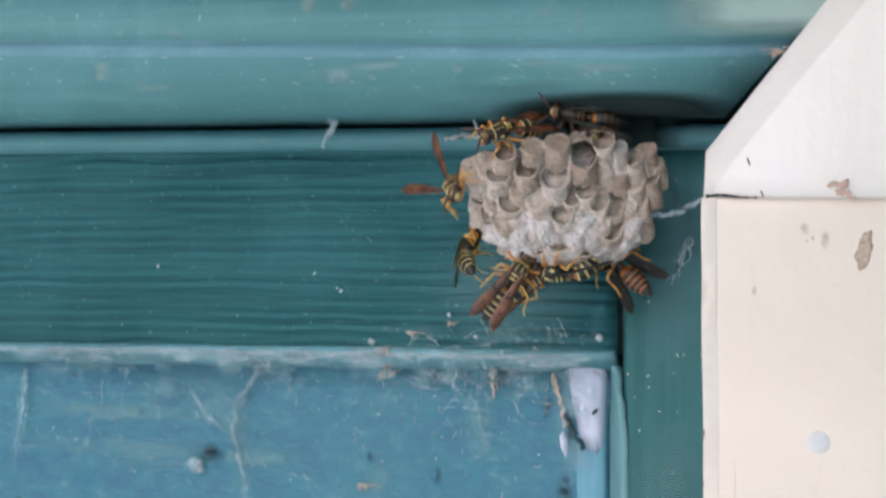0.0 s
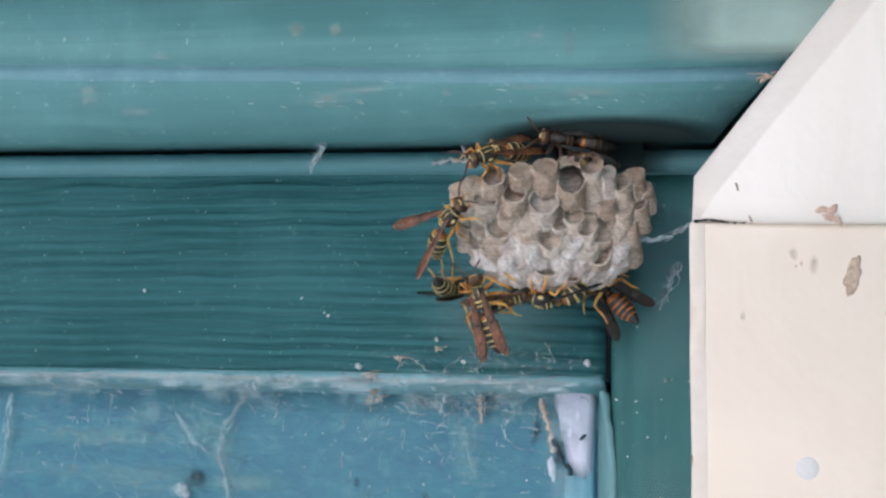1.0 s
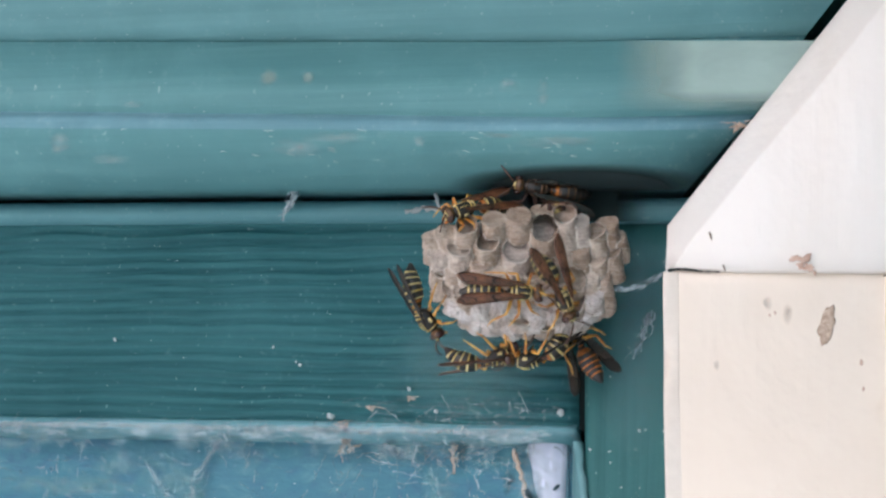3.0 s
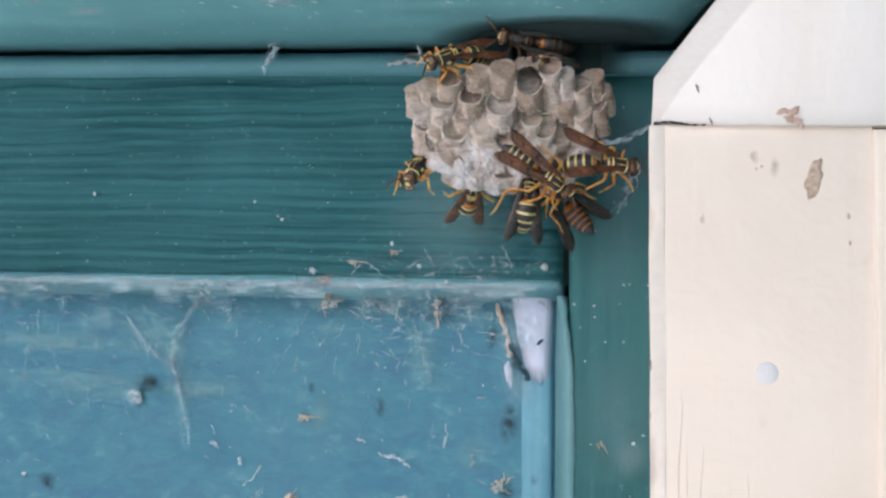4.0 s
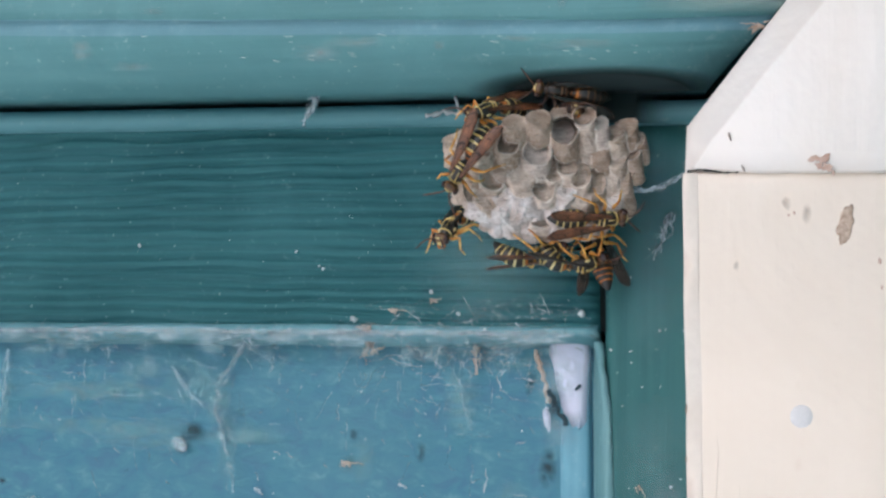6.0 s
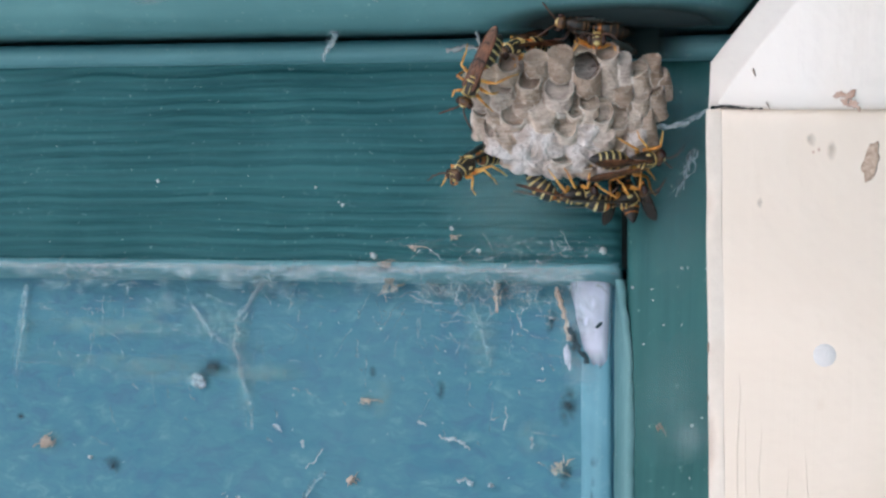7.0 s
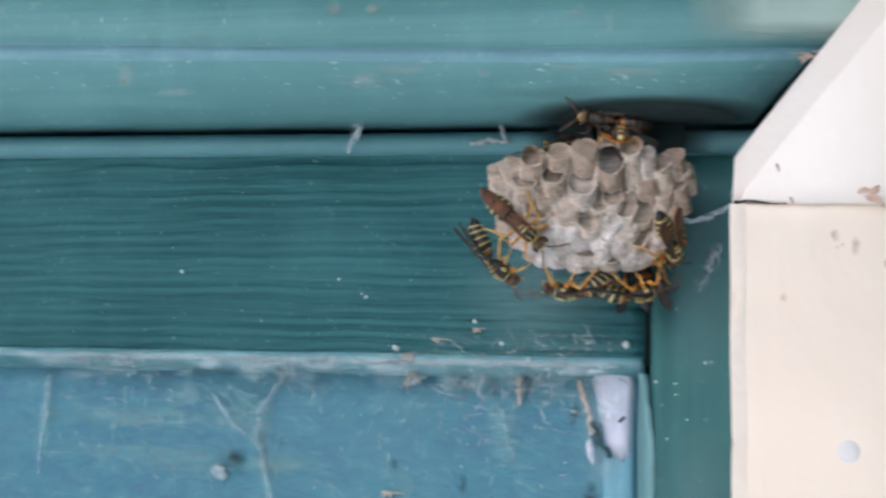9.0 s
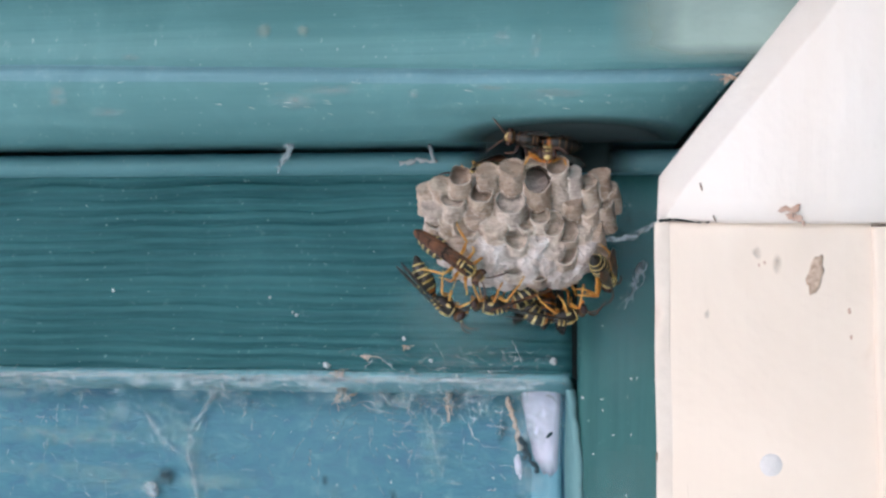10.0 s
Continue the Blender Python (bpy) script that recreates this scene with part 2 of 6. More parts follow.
M_DARKBIT = mat_speckled("dark_dirt", (0.014, 0.030, 0.038), (0.050, 0.095, 0.115), 500, 0.9)
M_SAC = mat_speckled("white_spider_silk_sac", (0.56, 0.58, 0.70), (0.69, 0.70, 0.80), 160, 0.8, 0.2, 0.0005)


def mat_web(name, tone, cover, fade=False, streak=(1, 1, 1), lo=0.36, hi=0.66, low=0.5, grain=300, full=0.05, square=False):
    """Dusty silk: full of holes; a film thins out towards its edge."""
    n = Nodes(name)
    f = n.noise(n.coords(streak), grain, 6, 0.62, 1.5)
    a = n.math("MULTIPLY", n.ramp(f, (lo, (0.0, 0.0, 0.0)), (hi, (1, 1, 1))), cover)
    if fade:
        tc = n.node("ShaderNodeTexCoord").outputs["Generated"]
        sep = n.node("ShaderNodeSeparateXYZ", {"Vector": tc})
        dx = n.math("SUBTRACT", sep.outputs[0], 0.5)
        dz = n.math("SUBTRACT", sep.outputs[2], low)
        d = n.math("SQRT", n.math("ADD", n.math("MULTIPLY", dx, dx), n.math("MULTIPLY", dz, dz)))
        if square:
            d = n.math("MAXIMUM", n.math("ABSOLUTE", dx), n.math("MULTIPLY", n.math("ABSOLUTE", dz), 0.62))
        a = n.math("MULTIPLY", a, n.ramp(d, (full, (1, 1, 1)), (0.48, (0, 0, 0))))
    n.set(Base_Color=tone, Roughness=0.8, Alpha=a)
    return n.mat


M_WEB = mat_web("dusty_cobweb", (0.62, 0.77, 0.84), 0.36)
M_SILKPAD = mat_web("white_silk_pad", (0.60, 0.615, 0.73), 0.95, True, (0.4, 1, 0.4), 0.0, 0.35, 0.75, 300, 0.30, True)
M_SILKBIT = mat_web("whitish_silk_bit", (0.58, 0.67, 0.71), 0.62, False, (1, 1, 1), 0.25, 0.6)
M_SILKWAD = mat_web("soft_silk_wad", (0.60, 0.68, 0.74), 0.70, True, (1, 1, 1), 0.15, 0.6, 0.5, 300, 0.15)
M_WEBFINE = mat_web("fine_cobweb", (0.74, 0.81, 0.84), 0.52)
M_WEBFILM = mat_web("thin_cobweb_film", (0.42, 0.58, 0.64), 0.44, True, (0.6, 1, 1), 0.30, 0.70)
M_WEBBAND = mat_web("dusty_web_band", (0.58, 0.68, 0.73), 0.50, True, (0.5, 1, 1), 0.25, 0.68, 0.5, 500)
# Teal-tinted dust that also paints more light onto the shaded rail and stile.
M_DUST_LIGHT = mat_web("lightening_dust_film", (0.18, 0.36, 0.38), 0.42, True, (0.35, 1, 1), 0.05, 0.7, 0.5, 500)


def mat_faded():
    """Paler weathered paint, thinning out at one end and below."""
    n = Nodes("weathered_pale_paint")
    sep = n.node("ShaderNodeSeparateXYZ", {"Vector": n.node("ShaderNodeTexCoord").outputs["Generated"]})
    soft = n.noise(n.coords((1, 1, 2)), 45, 4, 0.6, 0.4)
    a = n.math("MULTIPLY", n.ramp(sep.outputs[0], (0.04, (0, 0, 0)), (0.42, (1, 1, 1))), n.ramp(sep.outputs[2], (0.0, (0, 0, 0)), (0.30, (1, 1, 1))))
    a = n.math("MULTIPLY", a, n.ramp(soft, (0.25, (0.65, 0.65, 0.65)), (0.70, (0.95, 0.95, 0.95))))
    n.set(Base_Color=(0.345, 0.455, 0.415), Roughness=0.75, Alpha=a)
    return n.mat


M_FADED = mat_faded()
M_SMUDGE = mat_web("whitish_smudge", (0.48, 0.58, 0.58), 0.50, True, (0.22, 1, 1), 0.34, 0.66, 0.5, 420, 0.06)
M_TANSPOT = mat_web("soft_tan_spot", (0.40, 0.46, 0.40), 0.42, True, (0.3, 1, 0.3), 0.0, 0.5, 0.5, 400, 0.16)
M_PANELFILM = mat_web("greenish_cobweb_film", (0.24, 0.45, 0.48), 0.55, True, (0.5, 1, 1), 0.28, 0.66)
# Dark films that paint the nest's shade onto head board and bead.
M_SHADE = mat_web("soft_painted_shade", (0.010, 0.024, 0.026), 1.0, True, (0.16, 0.35, 0.35), 0.0, 0.34, 0.0, 300, 0.28)
M_SHADE_BEAD = mat_web("soft_painted_bead_shade", (0.014, 0.034, 0.036), 0.98, True, (0.16, 0.35, 0.35), 0.0, 0.36, 0.5, 300, 0.30, True)
M_PALE_FLAKE = mat_web("pale_tan_stain", (0.52, 0.39, 0.29), 0.52, True, (1, 1, 1), 0.25, 0.72, 0.5, 260, 0.12)
M_DIRT_SHADE = mat_web("soft_dirt_and_shade", (0.020, 0.045, 0.055), 0.95, True)


def mat_paper(name, dark, pale, band):
    n = Nodes(name)
    rnd = n.node("ShaderNodeObjectInfo").outputs["Random"]
    bands = n.noise(n.coords((240, 1500, 700), "Object"), 1.0, 4, 0.65, 1.2)
    blot = n.noise(n.coords(), 260, 5, 0.65, 0.8)
    fib = n.noise(n.coords((1, 1, 2.5)), 1900, 3, 0.65)
    col = n.mix(n.ramp(blot, (0.36, (0, 0, 0)), (0.64, (1, 1, 1))), dark, pale)
    col = n.mix(n.math("MULTIPLY", n.ramp(bands, (0.46, (0, 0, 0)), (0.62, (1, 1, 1))), 0.6), col, band)
    col = n.mix(n.math("MULTIPLY", n.ramp(rnd, (0.45, (0, 0, 0)), (1.0, (1, 1, 1))), 0.6), col, (0.33, 0.225, 0.160))
    col = n.mix(n.math("MULTIPLY", n.ramp(rnd, (0.0, (1, 1, 1)), (0.4, (0, 0, 0))), 0.30), col, (0.72, 0.66, 0.65))
    col = n.mix(n.math("MULTIPLY", n.ramp(fib, (0.55, (0, 0, 0)), (0.75, (1, 1, 1))), 0.35), col, (0.80, 0.75, 0.73))
    fleck = n.noise(n.coords(), 620, 4, 0.7, 1.2)
    col = n.mix(n.math("MULTIPLY", n.ramp(fleck, (0.59, (0, 0, 0)), (0.70, (1, 1, 1))), 0.20), col, (0.17, 0.110, 0.075))
    crease = n.noise(n.coords(), 520, 3, 0.55, 2.2)
    nm = n.bump(bands, 0.6, 0.0005)
    nm = n.bump(blot, 0.6, 0.0010, nm)
    nm = n.bump(crease, 0.6, 0.0005, nm)
    nm = n.bump(fib, 0.8, 0.0002, nm)
    n.set(Base_Color=col, Roughness=0.55, Normal=nm)
    # thin paper lets some light through
    thru = n.node("ShaderNodeBsdfTranslucent", {"Color": n.mix(0.5, col, (0.72, 0.56, 0.42)), "Normal": nm})
    both = n.node("ShaderNodeMixShader", {0: 0.15, 1: n.bsdf.outputs[0], 2: thru.outputs[0]})
    n.tree.links.new(both.outputs[0], n.tree.nodes["Material Output"].inputs["Surface"])
    return n.mat


def mat_cap():
    n = Nodes("white_silk_cap")
    rnd = n.node("ShaderNodeObjectInfo").outputs["Random"]
    blot = n.noise(n.coords(), 330, 4, 0.6, 0.5)
    fib = n.noise(n.coords(), 1700, 3, 0.65)
    col = n.mix(n.ramp(blot, (0.36, (0, 0, 0)), (0.68, (1, 1, 1))), (0.50, 0.405, 0.355), (0.94, 0.88, 0.86))
    col = n.mix(n.math("MULTIPLY", rnd, 0.35), col, (0.52, 0.42, 0.37))
    return n.set(Base_Color=col, Roughness=0.5, Normal=n.bump(n.math("ADD", blot, n.math("MULTIPLY", fib, 0.4)), 1.0, 0.0014))


M_PAPER = mat_paper("grey_wasp_paper", (0.37, 0.260, 0.185), (0.76, 0.635, 0.53), (0.88, 0.76, 0.665))
M_PAPER_BROWN = mat_paper("brown_wasp_paper", (0.29, 0.195, 0.130), (0.66, 0.535, 0.425), (0.80, 0.675, 0.57))
M_CAP = mat_cap()
M_INSIDE_SHADE = mat_speckled("shade_brown_cell_inside", (0.075, 0.052, 0.036), (0.19, 0.140, 0.105), 500, 0.9)
M_LIGHTINSIDE = mat_speckled("grey_brown_cell_lining", (0.26, 0.180, 0.130), (0.58, 0.46, 0.375), 420, 0.9)
M_RIM = mat_speckled("pale_paper_rim", (0.62, 0.52, 0.43), (0.90, 0.82, 0.75), 500, 0.8)


def mat_chitin(name, a, b, scale=700, rough=0.35):
    n = Nodes(name)
    tc = n.coords()
    f = n.noise(tc, scale, 3, 0.6, 0.3)
    col = n.mix(n.ramp(f, (0.36, (0, 0, 0)), (0.62, (1, 1, 1))), a, b)
    return n.set(Base_Color=col, Roughness=rough, Normal=n.bump(n.noise(tc, 2600, 2, 0.6), 0.3, 0.00008))


M_BLACK = mat_chitin("black_chitin", (0.009, 0.008, 0.008), (0.028, 0.022, 0.018))
M_YELLOW = mat_chitin("yellow_chitin", (0.50, 0.33, 0.07), (0.80, 0.66, 0.32))
M_HEAD = mat_chitin("brown_black_head", (0.020, 0.012, 0.009), (0.16, 0.075, 0.025), 900)
M_EYE = mat_chitin("dark_red_brown_eye", (0.030, 0.012, 0.010), (0.06, 0.025, 0.018), 900, 0.15)
M_LEG = mat_chitin("orange_leg", (0.46, 0.15, 0.015), (0.85, 0.50, 0.11), 500, 0.4)
M_ORANGE = mat_chitin("orange_chitin", (0.22, 0.055, 0.008), (0.60, 0.20, 0.025), 500, 0.4)
M_ANTENNA = mat_chitin("dark_antenna", (0.035, 0.016, 0.012), (0.11, 0.05, 0.03), 600, 0.5)


def mat_wing(name, dark, pale):
    n = Nodes(name)
    tc = n.node("ShaderNodeTexCoord").outputs["Object"]
    vein = n.node("ShaderNodeTexVoronoi", {"Vector": n.node("ShaderNodeMapping", {"Vector": tc, "Scale": (260, 900, 900)}).outputs[0], "Scale": 1.0}, feature="DISTANCE_TO_EDGE").outputs[0]
    f = n.noise(tc, 300, 3, 0.6)
    col = n.mix(n.ramp(f, (0.35, (0, 0, 0)), (0.68, (1, 1, 1))), dark, pale)
    col = n.mix(n.ramp(vein, (0.0, (1, 1, 1)), (0.06, (0, 0, 0))), col, tuple(c * 0.35 for c in dark))
    n.bsdf.inputs["Alpha"].default_value = 0.84
    return n.set(Base_Color=col, Roughness=0.28, Normal=n.bump(vein, 0.4, 0.0001))


M_WING = mat_wing("amber_brown_wing", (0.052, 0.020, 0.012), (0.275, 0.108, 0.050))
M_WING_DARK = mat_wing("smoky_dark_wing", (0.014, 0.010, 0.008), (0.050, 0.030, 0.018))

# ---- building helpers ----
def part(name, bm, material, parent=None, label="", smooth=True):
    """Links a bmesh as one mesh object, under a thing where one is given."""
    me = bpy.data.meshes.new(name)
    bmesh.ops.recalc_face_normals(bm, faces=bm.faces)
    bm.to_mesh(me)
    bm.free()
    me.materials.append(material)
    if smooth:
        me.shade_smooth()
    ob = new(name, me)
    if parent is not None:
        ob.parent = parent
    if label:
        tagged(ob, label)
    return ob


def box(bm, x0, x1, y0, y1, z0, z1, bevel=0.0, seg=2):
    made = bmesh.ops.create_cube(bm, size=1.0)
    bmesh.ops.transform(bm, matrix=Matrix.Translation(((x0 + x1) / 2, (y0 + y1) / 2, (z0 + z1) / 2)) @ Matrix.Diagonal((x1 - x0, y1 - y0, z1 - z0, 1)), verts=made["verts"])
    if bevel:
        edges = list({e for v in made["verts"] for e in v.link_edges})
        bmesh.ops.bevel(bm, geom=edges, offset=bevel, segments=seg, affect="EDGES", profile=0.5)
    return bm


def sheet(rows, close=False):
    """A quad sheet through rows of points."""
    bm = bmesh.new()
    vs = [[bm.verts.new(p) for p in row] for row in rows]
    for a, b in zip(vs, vs[1:]):
        n = len(a)
        for i in range(n if close else n - 1):
            j = (i + 1) % n
            bm.faces.new((a[i], a[j], b[j], b[i]))
    return bm


def extrude_x(profile, xs, shift=lambda x, i: (0, 0)):
    """A closed (y, z) profile drawn along x, with end caps; shift moves point i at x."""
    rows = [[(x, p[0] + shift(x, i)[0], p[1] + shift(x, i)[1]) for i, p in enumerate(profile)] for x in xs]
    bm = sheet(rows, close=True)
    bm.verts.ensure_lookup_table()
    n = len(profile)
    bm.faces.new([bm.verts[i] for i in range(n)])
    bm.faces.new([bm.verts[len(bm.verts) - 1 - i] for i in range(n)])
    return bm


def arc(cy, cz, ry, rz, a0, a1, n):
    return [(cy + ry * math.cos(radians(a0 + (a1 - a0) * i / n)), cz + rz * math.sin(radians(a0 + (a1 - a0) * i / n))) for i in range(n + 1)]


def steps(a, b, n):
    return [a + (b - a) * i / n for i in range(n + 1)]


# ---- the wall: framed teal boarding under an added porch roof ----
GROUND = -2.10
LEFT = -0.60


def lean(z):
    """Leans the upright parts to fit the camera's view: the shift in x at height z."""
    return -0.040 * max(z, -0.5)


def grained_board(name, x0, x1, z0, z1, y_face, depth, along, material, label, amp, nx, nz, edge=0.0012):
    """A board whose front has raised grain as real relief and softly rounded edges."""
    rows = []
    for j in range(nz + 1):
        z = z0 + (z1 - z0) * j / nz
        row = []
        for i in range(nx + 1):
            x = x0 + (x1 - x0) * i / nx
            if along == "x" and i == nx:
                x = x1 + lean(z)
            elif along == "z":
                x += lean(z)
            if along == "x":
                w = 0.55 * noise.noise((x * 11, 3.1, z * 45)) + 0.16 * noise.noise((x * 70, 7.7, z * 110))
                p = (z / 0.00275 - x * 0.9 + 2.2 * w) * 2 * math.pi
                h = math.sin(p) + 0.42 * math.sin(2 * p + 1.1) + 0.35 * noise.noise((x * 18, 1.3, z * 700))
                h *= 0.75 + 0.55 * noise.noise((x * 16, 9.2, z * 70))
            else:
                h = noise.noise((x * 900, 5.5, z * 12)) + 0.5 * noise.noise((x * 300, 2.2, z * 8))
            d = min((x1 - x0) * i / nx, (x1 - x0) * (1 - i / nx), (z - z0), (z1 - z))
            y = y_face - amp * h + (edge * (1 - min(1, d / edge)) ** 2 if edge else 0)
            row.append((x, y, z))
        rows.append(row)
    bm = sheet(rows)
    back = y_face + depth
    bm.verts.ensure_lookup_table()
    n = nx + 1
    ring = [bm.verts[i] for i in range(n)] + [bm.verts[j * n + nx] for j in range(1, nz + 1)] + [bm.verts[nz * n + i] for i in range(nx - 1, -1, -1)] + [bm.verts[j * n] for j in range(nz - 1, 0, -1)]
    rear = [bm.verts.new((v.co.x, back, v.co.z)) for v in ring]
    for i in range(len(ring)):
        j = (i + 1) % len(ring)
        bm.faces.new((ring[i], ring[j], rear[j], rear[i]))
    bm.faces.new(rear)
    ob = part(name, bm, material)
    return tagged(ob, label, "wall board", kind="structure")


grained_board("wall_rail", LEFT, 0.0346, -0.0203, 0.0214, 0.0, 0.022, "x", M_RAIL, "dark teal painted wooden rail with raised horizontal grain", 0.00036, 420, 180)
grained_board("wall_stile", 0.0359, 0.150, GROUND, 0.0214, 0.0003, 0.022, "z", M_STILE, "dark teal painted upright board beside the white post", 0.00008, 90, 260)

# bead above the rail, sloped slightly to fit the camera's view
VIEW_SLOPE = -0.0055
bead_profile = [(0.022, 0.0204), (0.0, 0.0204)] + arc(0.0, 0.02275, 0.0030, 0.00235, 270, 90, 8)[1:] + [(0.022, 0.0251)]
tagged(part("trim_bead", extrude_x([(y if y > 0.01 else y, z) for y, z in bead_profile], steps(LEFT, 0.150, 60), lambda x, i: (0.0, VIEW_SLOPE * (x + 0.09))), M_BEAD), "faded teal rounded bead moulding under the head board", "moulding", kind="structure")

# dark joint between bead and head board
tagged(part("joint_backing", box(bmesh.new(), LEFT, 0.150, 0.004, 0.021, 0.0235, 0.0300), M_GAP), "dark open joint above the bead", "joint", kind="structure")


def cut_at_brace(bm):
    """Ends a board just short of the slanted brace, leaving a dark gap."""
    end = max(v.co.x for v in bm.verts)
    for v in bm.verts:
        if v.co.x > end - 1e-6:
            v.co.x = 0.0712 + 0.755 * (v.co.z - 0.0337) - 0.35 * (v.co.y + 0.025) - 0.0042 * max(0.0, noise.noise((v.co.z * 110, 0.3, v.co.y * 40)) + 0.15) - 0.0015 * math.exp(-((v.co.z - 0.0268) / 0.0030) ** 2) - 0.0020 * min(1.0, max(0.0, (v.co.z - 0.0375) / 0.003))
    return bm


def nose_y(z):
    """Front of the head board's rounded lower edge at height z, both in mm."""
    return -12.5 - 13.0 * max(0.0, 1 - (abs(z - 33.5) / 9.5) ** 1.6) ** 0.625


def on_nose(x, z, out=0.1):
    """A point in mm on the rounded edge, which falls slightly to one side."""
    k = min(1.0, max(0.0, (z - 26.4) / 7.5))
    return Vector((x, nose_y(z) - out, z - 0.0355 * (x + 10) * k - 0.0055 * (x + 90) * (1 - k)))


def head_board():
    """A projecting head board with a rounded lower nosing, falling slightly to one side."""
    nose = []
    for a in steps(math.radians(84), math.radians(3), 12):
        nose.append((-0.0125 - 0.0130 * math.cos(a) ** 1.25, 0.0335 - 0.0095 * math.sin(a) ** 1.25))
    prof = [(0.022, 0.0263), (-0.0040, 0.0260)] + nose + [(-0.0256, 0.0337), (-0.0252, 0.0345), (-0.0244, 0.0352), (-0.0238, 0.0356), (-0.0236, 0.0358), (-0.0237, 0.0361), (-0.0240, 0.0365), (-0.0241, 0.0375), (-0.0246, 0.0500), (0.022, 0.0500)]

    def drop(x, i):
        lift = -0.0355 * (x + 0.010)
        slope_fit = VIEW_SLOPE * (x + 0.09) if i < 2 else 0.0
        k = 0.0 if i < 2 else min(1.0, max(0.0, (prof[i][1] - 0.0264) / 0.0075))
        return (0.0003 * noise.noise((x * 30, i * 0.7, 0)), slope_fit + (lift * k + (1 - k) * (VIEW_SLOPE * (x + 0.09) if i >= 2 else 0.0) if i < len(prof) - 1 else lift) + 0.0002 * noise.noise((x * 40, i, 3)))

    ob = part("trim_head_board", cut_at_brace(extrude_x(prof, steps(LEFT, 0.046, 140), drop)), M_FASCIA)
    # Upper rounding in paler blue: some wear, and its highlight put into colour.
    ob.data.materials.append(M_WORN_LIT)
    for f in ob.data.polygons:
        if f.index < 140 * len(prof) and 13 <= f.index % len(prof) <= 18:
            f.material_index = 1
    tagged(ob, "faded teal head board with a rounded lower edge", "trim board", kind="structure")


head_board()


def upper_board():
    prof = [(0.022, 0.0500), (-0.0236, 0.0500), (-0.0264, 0.0512), (-0.0272, 0.0530), (-0.0272, 0.110), (0.022, 0.110)]
    ob = part("trim_upper_board", cut_at_brace(extrude_x(prof, steps(LEFT, 0.060, 40), lambda x, i: (0.0002 * noise.noise((x * 30, i, 8)), -0.0355 * (x + 0.010)))), M_UPPER)
    tagged(ob, "faded teal board above the head board", "trim board", kind="structure")


upper_board()

# sunk panel, and the bevels round it
def sunk_panel():
    rows = []
    for j in range(61):
        z = -0.0214 + (GROUND + 0.0214) * (j / 60) ** 2.2
        rows.append([(x, 0.0080 + 0.0003 * noise.noise((x * 40, 1, z * 25)) + 0.00012 * noise.noise((x * 260, 2, z * 60)), z) for x in steps(LEFT, 0.0345, 160)])
    front = sheet(rows)
    box(front, LEFT, 0.0345, 0.0095, 0.022, GROUND, -0.0214)
    tagged(part("wall_panel", front, M_PANEL), "blue-teal painted sunk panel dulled by dust and cobwebs", "wall panel", kind="structure")


sunk_panel()
lip = [(0.0008, -0.0194), (-0.0002, -0.0200), (-0.0005, -0.0208), (0.0004, -0.0218), (0.0060, -0.0227), (0.0078, -0.0230), (0.0085, -0.0230), (0.0085, -0.02045)]
tagged(part("trim_panel_edge", extrude_x(lip, steps(LEFT, 0.0352, 220), lambda x, i: (0.0002 * noise.noise((x * 60, i, 5)), (0.00035 * noise.noise((x * 45, i * 0.4, 1))) if i > 1 and i < 6 else 0)), M_LIP), "dusty pale teal moulded edge below the rail", "moulding", kind="structure")


def side_bevel():
    prof = [(0.0355, 0.0012), (0.0374, 0.0004), (0.0371, 0.0000), (0.0365, -0.0003), (0.0357, 0.0002), (0.0348, 0.0018), (0.0334, 0.0046), (0.0322, 0.0068), (0.0320, 0.0090), (0.0355, 0.0090)]
    strip_prof = [(0.0252, 0.0086), (0.0259, 0.0070), (0.0270, 0.0065), (0.0290, 0.0064), (0.0306, 0.0064), (0.0313, 0.0066), (0.0316, 0.0074), (0.0317, 0.0090)]
    zs = steps(-0.0226, -0.12, 110) + [-0.2, -0.4, GROUND]
    rows = [[(x + lean(z) + (0.0004 * noise.noise((z * 90, i, 2)) + 0.0003 * noise.noise((z * 420, i * 0.3, 5)) if i < 4 else 0.0004 * noise.noise((z * 90, i, 2))) - (max(0.0, z + 0.036) * 0.16 if x > 0.0356 else 0.0), y + max(0.0, z + 0.030) * 0.12, z) for i, (x, y) in enumerate(prof)] for z in zs]
    bm = sheet(rows, close=True)
    strip = [[(x + lean(z) + 0.0004 * noise.noise((z * 50, i, 9)), y + 0.0002 * noise.noise((x * 300, 3, z * 90)), z) for i, (x, y) in enumerate(strip_prof)] for z in zs]
    tagged(part("trim_strip", sheet(strip), M_STRIP), "pale blue painted strip beside the sunk panel", "moulding", kind="structure")
    tagged(part("trim_side_edge", bm, M_SIDE), "pale teal moulded edge beside the sunk panel", "moulding", kind="structure")


side_bevel()
# Near-black block just behind the face puts the slot's shade into colour.
tagged(part("slot_backing", box(bmesh.new(), 0.0320, 0.0385, 0.0026, 0.024, -0.0200, 0.0203), M_GAP), "near-black filler painting the shade in the slot beside the rail", "joint", kind="structure")
tagged(part("wall_backing", box(bmesh.new(), -2.5, 2.5, 0.024, 0.12, GROUND, 0.60), M_STILE), "teal boarded wall of the building", "wall", kind="structure")


